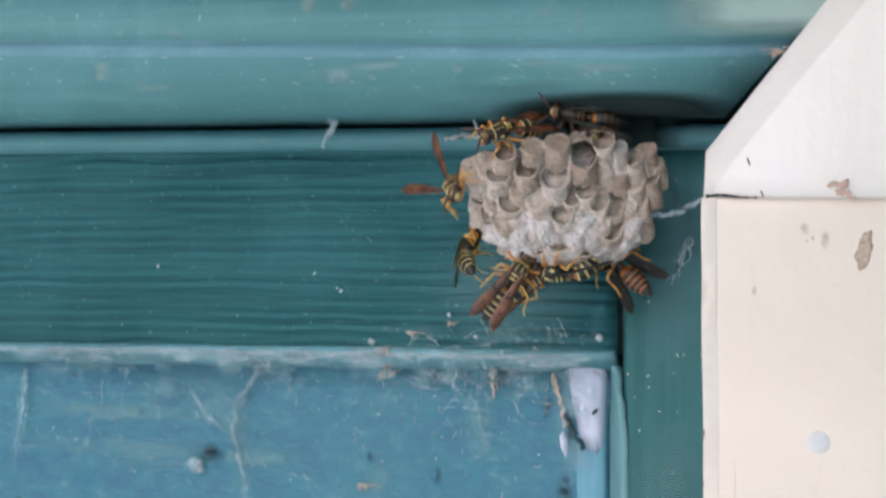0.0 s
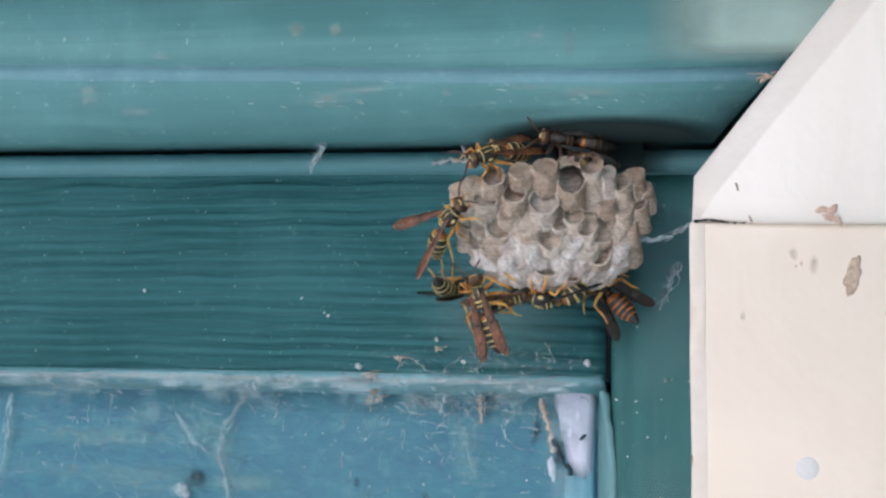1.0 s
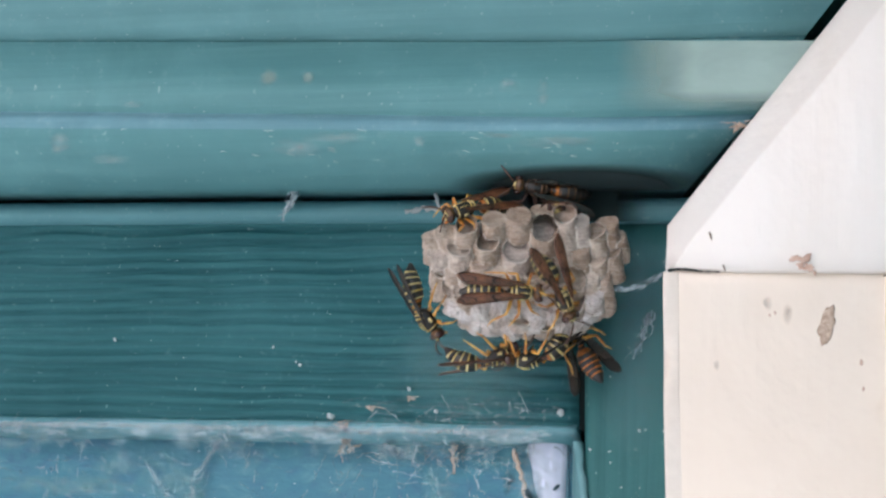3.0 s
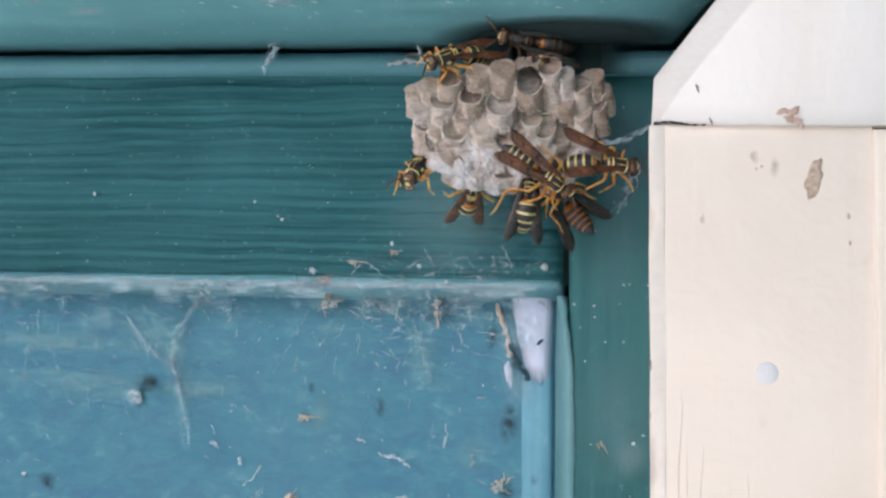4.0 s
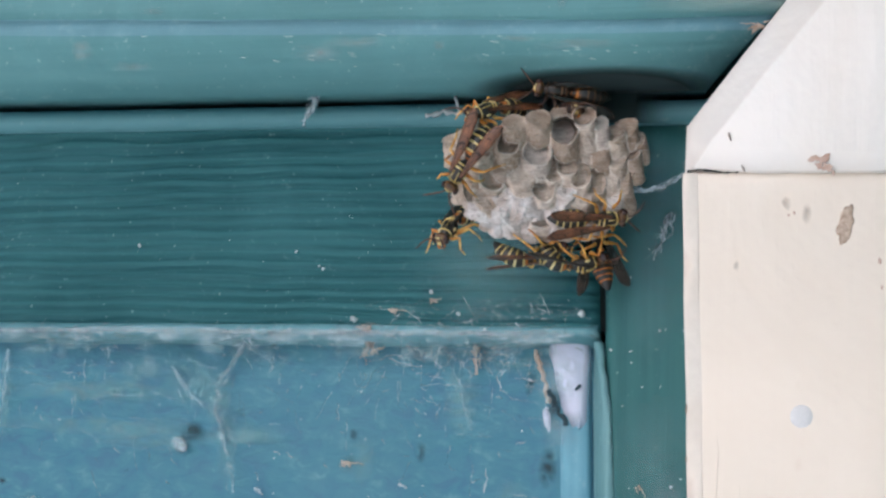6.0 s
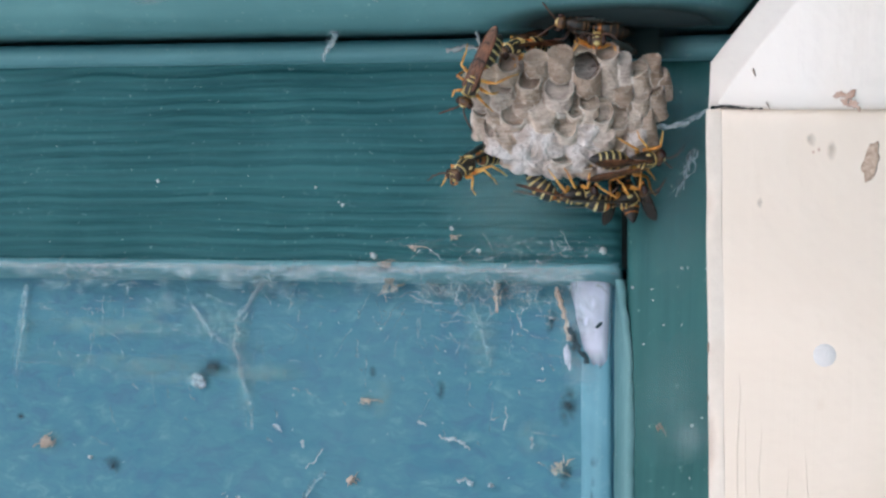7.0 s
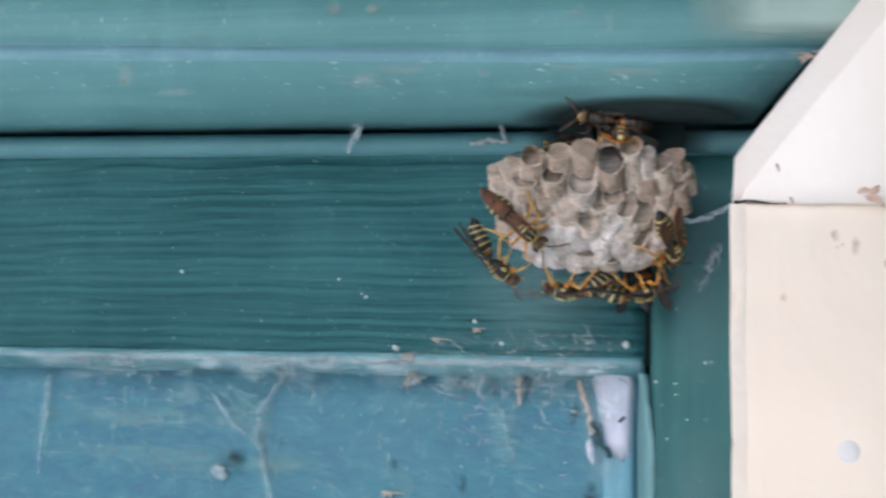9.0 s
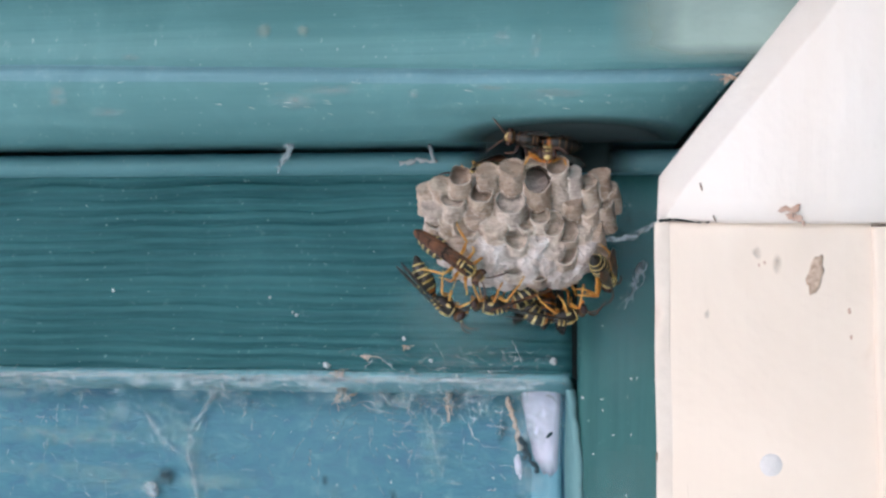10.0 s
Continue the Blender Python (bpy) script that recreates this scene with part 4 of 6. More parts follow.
        wings.append(wing)
    return w, wings


def wing_pose(side, spread, lift=2, roll=0):
    return pose(0.5 * MM, side * 1.15 * MM, 1.35 * MM, side * roll, lift, -side * spread)


# ---- cobwebs, droppings, chips and dust ----
def strand(points, radii, rng, shake=0.35, n=5, seg=7):
    """A ragged thread of dusty silk through a few points given in mm (x, y, z)."""
    pts = []
    for a, b in zip(points, points[1:]):
        for i in range(seg):
            f = i / seg
            p = Vector(a).lerp(Vector(b), f)
            pts.append(p + Vector([rng.uniform(-shake, shake) * (0.3 if k == 1 else 1) for k in range(3)]) * (0 if i == 0 and a is points[0] else 1))
    pts.append(Vector(points[-1]))
    m = len(pts) - 1
    rad = [(radii[0] + (radii[1] - radii[0]) * i / m) * rng.uniform(0.45, 1.4) for i in range(m + 1)]
    return limb(pts, rad, n)


def join(bms):
    """Many small bmeshes into one."""
    out = bmesh.new()
    for b in bms:
        me = bpy.data.meshes.new("piece")
        b.to_mesh(me)
        b.free()
        out.from_mesh(me)
        bpy.data.meshes.remove(me)
    return out


def crumb(rng, x, y, z, a, b, c, sub=2, rough=0.35, spin=6.0):
    bm = bmesh.new()
    bmesh.ops.create_icosphere(bm, subdivisions=sub, radius=1.0)
    off = Vector((rng.uniform(0, 50), rng.uniform(0, 50), 0))
    turn = Euler((rng.uniform(-0.5, 0.5), rng.uniform(0, spin), rng.uniform(-0.5, 0.5))).to_matrix()
    for v in bm.verts:
        k = 1 + rough * noise.noise(v.co * 1.7 + off)
        v.co = (turn @ Vector((v.co.x * a * k, v.co.y * b * k, v.co.z * c * k)) + Vector((x, y, z))) * MM
    return bm


def scrap(rng, x, y, z, a, c):
    """A ragged scrap: a few thin shards and fibres lying over one another."""
    bms = []
    for _ in range(4):
        bms.append(crumb(rng, x + rng.uniform(-a, a) * 0.6, y + rng.uniform(-0.2, 0.2), z + rng.uniform(-c, c) * 0.6, a * rng.uniform(0.3, 0.7), 0.12, c * rng.uniform(0.25, 0.6), 2, 1.1))
    for _ in range(5):
        p = Vector((x + rng.uniform(-a, a), y, z + rng.uniform(-c, c)))
        q = p + Vector((rng.gauss(0, a), rng.uniform(-0.3, 0.3), rng.gauss(0, c)))
        bms.append(strand((p, p.lerp(q, 0.5) + Vector((0, -0.2, 0.2)), q), (0.14, 0.06), rng, 0.15, 4, 3))
    return join(bms)


def cobwebs():
    rng = random.Random(12)
    P = 6.8
    lines = (
        ((-92.5, P, -24.5), (-92.8, P, -36), (-93.9, P, -46), 0.22),
        ((-39.5, P, -23), (-44.6, P, -31), (-44.9, P, -35.8), 0.42),
        ((-44.9, P, -35.8), (-43.6, P, -40.4), (-42.0, P, -45), 0.46),
        ((-42.0, P, -45), (-40.8, P, -49), (-39.6, P, -53), 0.24),
        ((-55, P, -27.5), (-50, P, -33.8), (-46, P, -36.6), 0.24),
        ((-32.7, P, -22), (-32.8, P, -25), (-33.1, P, -28.4), 0.24),
        ((-29.3, P, -70), (-26.5, P, -64), (-23.4, P, -61), 0.36),
        ((4, P, -25), (7, P, -32), (9.4, P, -39.5), 0.13),
        ((-4.3, P, -22.8), (-2, P, -24.6), (1.2, P, -26), 0.34),
        ((43.0, -13, 4.0), (48.5, -10, 5.0), (53.6, -8, 8.6), 0.36),
        ((53.6, -8, 8.6), (54.2, -7, 11), (54.6, -6, 16.0), 0.24),
        ((48.8, -0.6, 2.0), (47.6, -0.6, -1.8), (46.0, -0.6, -7.0), 0.40),
        ((-20.4, -10, 23.9), (-22.6, -7, 23.2), (-25.2, -3.9, 20.0), 0.55),
        ((-22.4, -14.0, 26.2), (-21.8, -12.0, 25.0), (-20.8, -10, 24.0), 0.45),
        ((-66.9, -20.5, 29.2), (-64.6, -21.5, 31), (-63.1, -21, 29.0), 0.22),
    )
    for a, b, c, r in lines:
        bundle = [strand((a, b, c), (r * 0.95, r * 0.5), rng)]
        for _ in range(4):
            o = Vector((rng.gauss(0, 0.8), -0.1, rng.gauss(0, 0.6)))
            bundle.append(strand((Vector(a) + o * 0.4, Vector(b) + o, Vector(c) + o * rng.uniform(-1.4, 1.4)), (r * 0.5, r * 0.2), rng, 0.45))
        tagged(part("cobweb_thread", join(bundle), M_WEB if b[1] == P else M_SILKBIT), "pale dusty cobweb thread stretched over painted wood", "cobweb", "cobweb threads")
    # fine threads and dust fluff along the panel's top edge and in the panel's corner
    fluff = []
    for _ in range(420):
        x = rng.choice((rng.uniform(-98, 34), rng.gauss(-76, 6), rng.gauss(-36, 5), rng.gauss(-14, 9), rng.gauss(12, 10)))
        if x > 34.5:
            continue
        z = -20.9 - abs(rng.gauss(0, 1.6))
        y = -0.9 if z > -22 else min(6.8, -0.9 + (-22 - z) * 3.2)
        ln = rng.uniform(0.8, 3.2)
        an = rng.gauss(0, 0.5)
        q = Vector((math.cos(an) * ln, 0, math.sin(an) * ln))
        fluff.append(strand(((x, y, z), Vector((x, y, z)) + q * 0.5 + Vector((0, -0.2, 0.3 * rng.uniform(-1, 1))), Vector((x, y, z)) + q), (0.12, 0.05), rng, 0.2, 3, 3))
    for _ in range(120):
        x, z = rng.uniform(-96, 30), -24 - abs(rng.gauss(0, 12))
        an = rng.choice((rng.gauss(0, 0.25), rng.gauss(1.5, 0.35)))
        ln = rng.uniform(2.0, 9.0)
        q = Vector((math.cos(an) * ln, 0, -abs(math.sin(an)) * ln))
        fluff.append(strand(((x, 7.2, z), Vector((x, 7.0, z)) + q * 0.5, Vector((x, 7.2, z)) + q), (0.09, 0.04), rng, 0.25, 3, 4))
    for _ in range(90):
        x, z = rng.uniform(-97, 24), -25 - abs(rng.gauss(0, 18))
        an, ln = rng.gauss(0.9, 0.8), rng.uniform(0.7, 2.2)
        q = Vector((math.cos(an) * ln, 0, -math.sin(an) * ln))
        fluff.append(strand(((x, 7.5, z), Vector((x + rng.uniform(-0.4, 0.4), 7.2, z)) + q * 0.5, Vector((x, 7.5, z)) + q), (0.13, 0.07), rng, 0.25, 3, 3))
    for _ in range(70):
        x, z = rng.uniform(-12, 33), -15.5 - abs(rng.gauss(0, 2.2))
        an = rng.gauss(0.15, 0.4)
        ln = rng.uniform(2.0, 8.0)
        q = Vector((math.cos(an) * ln, 0, -math.sin(an) * ln * 0.6))
        if x + q.x < 34.5:
            fluff.append(strand(((x, -0.7, z), Vector((x, -0.9, z)) + q * 0.5, Vector((x, -0.7, z)) + q), (0.055, 0.03), rng, 0.2, 3, 4))
    for _ in range(170):
        x, z = rng.gauss(12, 13), -20.5 + rng.gauss(-1.5, 3.0)
        if not -20 < x < 31:
            continue
        y = -0.9 if z > -21.5 else min(6.6, -0.9 + (-21.5 - z) * 3.2)
        ln, an = rng.uniform(2.0, 6.5), rng.choice((rng.gauss(0.1, 0.35), rng.gauss(1.4, 0.4)))
        q = Vector((math.cos(an) * ln, 0, -math.sin(an) * ln))
        if x + q.x < 33.5 and (z + q.z > -21.5 or y > 2):
            fluff.append(strand(((x, y, z), Vector((x, y - 0.3, z + rng.uniform(-0.8, 0.8))) + q * 0.5, Vector((x, min(6.8, y), z)) + q), (0.13, 0.06), rng, 0.3, 4, 4))
    tagged(part("cobweb_fluff", join(fluff), M_WEBFINE), "fine dusty cobweb fluff caught on the panel's edge", "cobweb", kind="stuff")
    for a, b, c in ((-52.4, -43.8, 1.7), (-51.6, -44.4, 1.2), (-53.2, -43.0, 0.9)):
        tagged(part("silk_wad", crumb(rng, a, 7.5, b, c, 0.45, c * 0.8, 3, 0.9), M_SILKWAD), "soft whitish wad of silk on the panel", "silk", "silk bits on the panel")
    # curled bits of old silk stuck to the panel
    for pts, r in ((((3.6, P, -61.9), (5.0, P, -61.3), (6.7, P, -62.2)), 0.55), (((-0.6, P, -53.0), (0.6, P, -53.8), (2.6, P, -53.6), (4.4, P, -54.4), (5.7, P, -55.6)), 0.42), (((17.8, P, -52.8), (18.3, P, -54.0), (18.0, P, -55.0)), 0.36), (((-35.4, P, -52.0), (-34.4, P, -52.6), (-33.6, P, -53.4)), 0.36), (((-29.2, P, -55.0), (-28.6, P, -56.4)), 0.42), (((-42.0, P, -66.6), (-41.6, P, -68.4)), 0.40), (((10.0, P, -61.9), (10.7, P, -62.6)), 0.60), (((-5.0, P, -50.4), (-3.4, P, -51.2)), 0.30), (((12.6, P, -47.0), (13.0, P, -49.6), (12.4, P, -51.6)), 0.22), (((-24.6, P, -56.5), (-26.0, P, -58.8), (-28.0, P, -60.5)), 0.20)):
        tagged(part("silk_curl", strand(pts, (r, r * 0.7), rng, 0.25, 6, 4), M_SILKBIT), "whitish curled bit of old silk on the panel", "silk", "silk bits on the panel")
    # soft films of old web, each a loose veil; some brighten the shaded rail
    veils = ((-77, -22.6, 8, 2.6, 3.0), (-64, -22.0, 9, 2.0, 1.0), (-36.5, -22.6, 8, 2.6, 2.6), (-24, -21.6, 9, 1.8, 0), (-11, -21.4, 9, 2.6, 0), (4, -21.4, 11, 2.2, 0), (20, -21.6, 10, 2.2, 0), (-50, -21.4, 9, 1.6, 0), (-90, -21.4, 9, 1.6, 0),
             (-66, -33, 16, 3.0, 7.35), (-60, -42, 14, 2.6, 7.35), (-38, -41.2, 11, 2.2, 7.35), (-51, -30, 6, 6, 7.35), (-44.5, -33, 3.0, 9, 7.3), (-42, -44, 2.6, 8, 7.3), (-92.8, -33, 2.0, 11, 7.35), (-2, -24.6, 7, 2.4, 7.3), (16, -25.5, 7, 3, 7.3), (7, -33, 4.5, 8, 7.35), (50, -52, 4.5, 5, -0.3), (-76, -33, 20, 2.0, 7.35), (-72, -40, 24, 1.8, 7.35), (-40, -42, 12, 1.4, 7.35), (-52.4, -43.8, 2.6, 1.9, 5.9), (-52.0, -43.6, 2.2, 1.7, 5.7), (-52.6, -43.9, 1.8, 1.4, 5.5), (-46, -33, 5, 5, 7.35), (18, -53, 4, 4, 7.35), (-60, -28, 9, 3, 7.35), (-12, -23.5, 3.0, 2.4, 4.0), (-85.2, -57.2, 4.0, 3.0, 7.35), (-16, -46.8, 2.4, 2.0, 7.35), (23.6, -58.6, 2.6, 2.2, 6.5), (-13, -46, 3, 5, 7.35), (10, -24, 2.6, 2.4, 6.0), (27.6, -29, 6, 6, 5.4), (14, -8, 19, 9, -0.9), (16, -4, 16, 15, -0.95), (46, -8, 8, 20, -0.5), (47, -45, 9, 13, -0.5), (45, 8, 8, 10, -0.5), (25.6, -33, 3.0, 9, 5.4), (27.5, -40, 4.5, 4.5, 5.6))
    tufts = [(x + rng.gauss(0, 2.4), -23.0 - abs(rng.gauss(0, 1.5)), rng.uniform(1.2, 3.4), rng.uniform(0.9, 2.6), rng.uniform(2.4, 5.5)) for x in (-84, -79, -75, -70, -60, -47, -41, -37, -31, -14, -10, -6, -2, 2, 8, 13, 17, 21) for _ in range(2)]
    band = tufts + [(x, -21.3 + rng.uniform(-0.25, 0.25), rng.uniform(7, 13), rng.uniform(0.45, 0.8), -1.3) for x in range(-98, 28, 5)] + [(rng.uniform(-95, 26), -22.6, rng.uniform(2, 6), rng.uniform(0.8, 1.8), -1.2) for _ in range(16)]
    for x, z, w, h, y in list(veils) + band:
        cols, rows = 12, []
        for j in range(7):
            g = j / 6 * 2 - 1
            rows.append([Vector((x + w * (i / cols * 2 - 1), y + 0.25 * noise.noise((x + i, z + j, 0.5)), z + h * g * (1 + 0.3 * noise.noise((i * 0.7, x, j * 0.4))) + 0.12 * w * noise.noise((i * 0.3, x, 2)))) * MM for i in range(cols + 1)])
        ob = part("cobweb_veil", sheet(rows), M_WEBBAND if y < -1 else M_DUST_LIGHT if y < -0.4 else M_PANELFILM if y > 6.1 else M_WEBFILM)
        tagged(ob, "soft thin veil of old cobweb and dust on painted wood", "cobweb", "cobweb veils")


cobwebs()


def small_things():
    rng = random.Random(21)
    # silk sac in the panel's upper corner
    rows = []
    for j in range(25):
        f = j / 24
        half = 4.1 * (1 - 0.50 * f) * math.sqrt(max(0.02, 1 - f ** 14)) * (1 + 0.10 * noise.noise((f * 5, 2, 3)))
        row = []
        for i in range(21):
            c = i / 10 - 1
            row.append(Vector((28.4 + 2.5 * f + c * 1.12 * half * (1 + 0.08 * noise.noise((c * 2, f * 6, 1))), 7.4 - 2.6 * math.sqrt(max(0.0, 1 - c * c)) * (0.75 + 0.25 * noise.noise((c * 1.5, f * 3, 5))) * math.sqrt(max(0.0, 1 - f ** 8)), -22.0 - 17.6 * f + 0.8 * noise.noise((c * 2.5, 9, 1)) * f)) * MM)
        rows.append(row)
    bm = sheet(rows)
    tagged(part("spider_sac", bm, M_SILKPAD), "white silk spider sac in the panel's corner", "spider sac")
    tagged(part("silk_tuft", crumb(rng, 24.6, 6.4, -37.0, 0.7, 0.5, 2.4, 3), M_SAC), "white silk tuft hanging beside the sac", "silk")
    for a, b, c, m, label in (((22.0, 5.6, -23.6), (23.8, 5.8, -29.0), (24.8, 6.2, -34.0), M_TAN, "tan strip of dried skin beside the silk sac"), ((25.0, 5.2, -31.5), (26.6, 5.0, -34.5), (28.6, 5.0, -38.4), M_DARKBIT, "dark curled scrap under the silk sac")):
        tagged(part("dry_strip", strand((a, b, c), (0.42, 0.48), rng, 0.4, 6, 6), m), label, "debris")
    # tan bits caught in the webs
    for x, z, a, c, y in ((-11.8, -22.6, 0.9, 1.5, 4.5), (-13.2, -24.6, 0.7, 1.1, 6.3), (-16.1, -46.8, 1.4, 0.8, 7.0), (-18.2, -62.4, 1.3, 0.9, 7.0), (23.6, -58.6, 1.6, 1.1, 6.8), (-85.2, -57.2, 1.9, 1.2, 6.9), (9.9, -24.0, 0.9, 1.6, 6.2), (44.3, -50.2, 0.6, 0.7, -0.3), (-11.0, -20.6, 1.3, 0.5, -1.0), (2.6, -15.0, 0.9, 0.3, -0.5), (-5.5, -17.0, 1.2, 0.3, -0.6), (68.6, 31.0, 1.4, 0.8, -26.3)):
        tagged(part("dry_scrap", scrap(rng, x, y + 0.2, z, a, c), M_TAN), "tan scrap of dry plant or insect matter", "debris", "scraps in the cobwebs")
    for dx, dz, an in ((0, 0, 0.9), (0.6, -2.4, -0.5), (9.8 + 12.6, -3, 1.5)):
        x, z = -12.6 + dx, -22.4 + dz
        q = Vector((math.cos(an), 0, -math.sin(an))) * 3.2
        tagged(part("dry_fibre", strand(((x, 6.2, z), Vector((x, 6.0, z)) + q * 0.5, Vector((x, 6.4, z)) + q), (0.42, 0.22), rng, 0.25, 6, 4), M_TAN), "tan dry fibre hanging in the cobweb", "debris", "scraps in the cobwebs")
    # white and pale specks
    spots = ((-13.5, -0.6, -18.7, 1.0), (-75.2, 7.0, -60.0, 0.6), (-26.5, -0.5, -5.1, 0.42), (-60.8, -0.5, -3.7, 0.48), (13.3, -0.9, -20.6, 0.5), (32.2, -0.6, -17.3, 0.95), (2.1, -0.6, -13.2, 0.62), (7.8, -0.6, -17.5, 0.5), (18.4, -24.0, 30.6, 0.55), (-20.6, -0.5, -8.6, 0.4), (-21.5, -0.5, -8.0, 0.3), (50.3, -0.1, -49.9, 0.5), (47.5, -0.2, -20.5, 0.4), (51.0, -1.6, 22.4, 0.45))
    for x, y, z, r in spots:
        tagged(part("pale_speck", crumb(rng, x, y, z, r * 0.8, r * 0.3, r * 0.7, 2, 0.9), M_DUST), "small pale speck stuck to the painted wood", "speck", "pale specks")
    tagged(part("pale_twig", strand(((0.2, -3.4, 21.5), (4, -3.6, 22.2), (7.8, -3.4, 21.8)), (0.42, 0.5), rng, 0.3, 6, 5), M_GREYSILK), "pale twig-like silk scrap on the bead", "debris")
    tagged(part("pale_stub", strand(((7.6, -5, 21.9), (7.2, -5.5, 23.2), (6.9, -6, 24.6)), (0.4, 0.3), rng, 0.2, 6, 4), M_GREYSILK), "pale upright silk scrap beside the nest", "debris")
    # brown scraps and grey silk in the shade over the nest
    for x, y, z, a, c in ((21.5, -15.5, 25.4, 1.5, 0.5), (27.5, -15.0, 26.4, 1.6, 0.25), (24.5, -14.0, 25.6, 1.0, 0.4)):
        tagged(part("dry_scrap", scrap(rng, x, y, z, a, c), M_SCRAP), "brown scrap of dry matter over the nest", "debris", "scraps over the nest")
    # soft dark dirt stains; the one at x -50 paints a bump's shadow
    for x, z, a, c in ((-0.9, -44.0, 1.4, 2.2), (24.8, -46.6, 2.2, 4.2), (-15.2, -41.0, 1.0, 1.5), (-70.4, -61.5, 2.6, 2.2), (-39.5, -36.8, 1.4, 1.0), (31.0, -57.1, 0.9, 1.2), (-50.0, -40.7, 3.0, 1.9), (25.0, -60.0, 1.8, 2.8), (21, -30, 1.6, 3.0), (26.3, -35.0, 1.5, 3.4), (-92, -52, 1.2, 1.0), (30.9, -63.0, 0.6, 3.4)):
        rows = [[Vector((x + a * (i / 6 - 1), (7.35 if x < 25.1 else 4.6) + 0.1 * noise.noise((x, i, j)), z + c * (j / 4 - 1) + 0.25 * c * noise.noise((i * 0.5, x, 4)))) * MM for i in range(13)] for j in range(9)]
        tagged(part("dirt_stain", sheet(rows), M_DIRT_SHADE), "soft dark mark of dirt or painted shadow on the painted panel", "stain", "dirt stains")
    tagged(part("dark_scrap", crumb(rng, 31.0, 4.5, -31.0, 0.35, 0.3, 0.8, 2, 0.5), M_DARKBIT), "tiny dark scrap on the white silk sac", "debris")

    # flaked patches, stains and paint runs on the white post
    def patch(name, x, y, z, a, c, tilt, material, label, lumps=0.45):
        n = 36
        ring = []
        for i in range(n):
            th = 2 * math.pi * i / n
            k = 1 + lumps * noise.noise((math.cos(th) * 1.6 + x, math.sin(th) * 1.6, z)) + 0.25 * lumps * noise.noise((math.cos(th) * 6 + x, math.sin(th) * 6, z))
            ring.append((a * k * math.cos(th), c * k * math.sin(th)))
        rows = []
        for f, d in ((1.0, 0.05), (0.97, -0.10), (0.7, -0.13), (0.35, -0.14), (0.02, -0.14)):
            rows.append([Vector((x + (p * math.cos(tilt) - q * math.sin(tilt)) * f, y + d, z + (p * math.sin(tilt) + q * math.cos(tilt)) * f)) * MM for p, q in ring])
        tagged(part(name, sheet(rows, close=True), material), label, "stain", "marks on the post")

    for dx, dz, a, c, t in ((80.0, 4.6, 1.0, 0.5, 0.0), (81.7, 4.5, 1.0, 0.6, 0.3), (80.9, 3.4, 0.6, 0.6, 0.4), (82.2, 3.0, 0.9, 0.65, -0.6), (83.1, 2.1, 0.5, 0.3, -1.0)):
        patch("flaked_patch", dx, -36.5, dz, a, c, t, M_FLAKE, "brown flaked patch on the white brace", 0.9)
    seam = [(57.9, -34.6, 2.95), (60.5, -35.4, 3.1), (62.5, -35.7, 2.75), (64.6, -35.8, 2.4), (67, -35.8, 2.45)]
    tagged(part("seam_crack", strand(seam, (0.26, 0.12), rng, 0.05, 6, 5), M_GAP), "dark open crack in the joint of post and brace", "crack")
    patch("wood_spot", 85.3, -35.0, -6.6, 1.35, 3.5, -0.22, M_GREYWOOD, "grey oval spot of bare wood on the post", 0.35)
    patch("tan_stain", 78.7, -35.0, -4.9, 0.9, 2.1, 0.1, M_PALE_FLAKE, "pale tan stain on the white post", 0.5)
    patch("tan_stain", 75.2, -35.0, -2.9, 0.8, 1.3, 0.5, M_PALE_FLAKE, "pale tan stain on the white post", 0.6)
    patch("tan_stain", 66.8, -35.0, -13.6, 0.55, 0.8, 0.0, M_PALE_FLAKE, "pale tan stain on the white post", 0.6)
    for x, z, a, c, t in ((65.4, 8.6, 0.16, 0.75, 0.3), (67.9, 2.9, 0.14, 0.7, 0.45), (76.5, -4.6, 0.22, 0.28, 0), (75.6, -5.0, 0.2, 0.25, 0), (58.8, -38.5, 0.16, 0.9, 0), (59.0, -47.0, 0.14, 0.6, 0), (91.0, -13.0, 0.3, 0.55, 0.1), (91.4, -17.5, 0.2, 0.45, 0)):
        patch("nick", x, -36.5 if z > 2 else -35.0, z, a, c, t, M_CRACK if x < 74 else M_FLAKE, "small dark nick in the white paint", 0.3)
    for x, z0, z1, r in ((63.2, -36, -95, 0.34), (64.6, -42, -95, 0.30), (66.8, -45, -90, 0.32), (71.5, -50, -90, 0.28), (74.6, -47, -95, 0.30)):
        ln = [(x + (z0 + (z1 - z0) * k / 6) * -0.02 + rng.uniform(-0.35, 0.35), -34.80, z0 + (z1 - z0) * k / 6) for k in range(7)]
        tagged(part("paint_run", limb([Vector(p) for p in ln], [r * (0.3, 0.8, 1.0, 0.9, 1.0, 0.8, 0.3)[k] for k in range(7)], 10), M_WHITE), "raised run in the cream-white paint", "paint run", "paint runs on the post")

    # scattered dust and scuffs on the boards
    bits = []
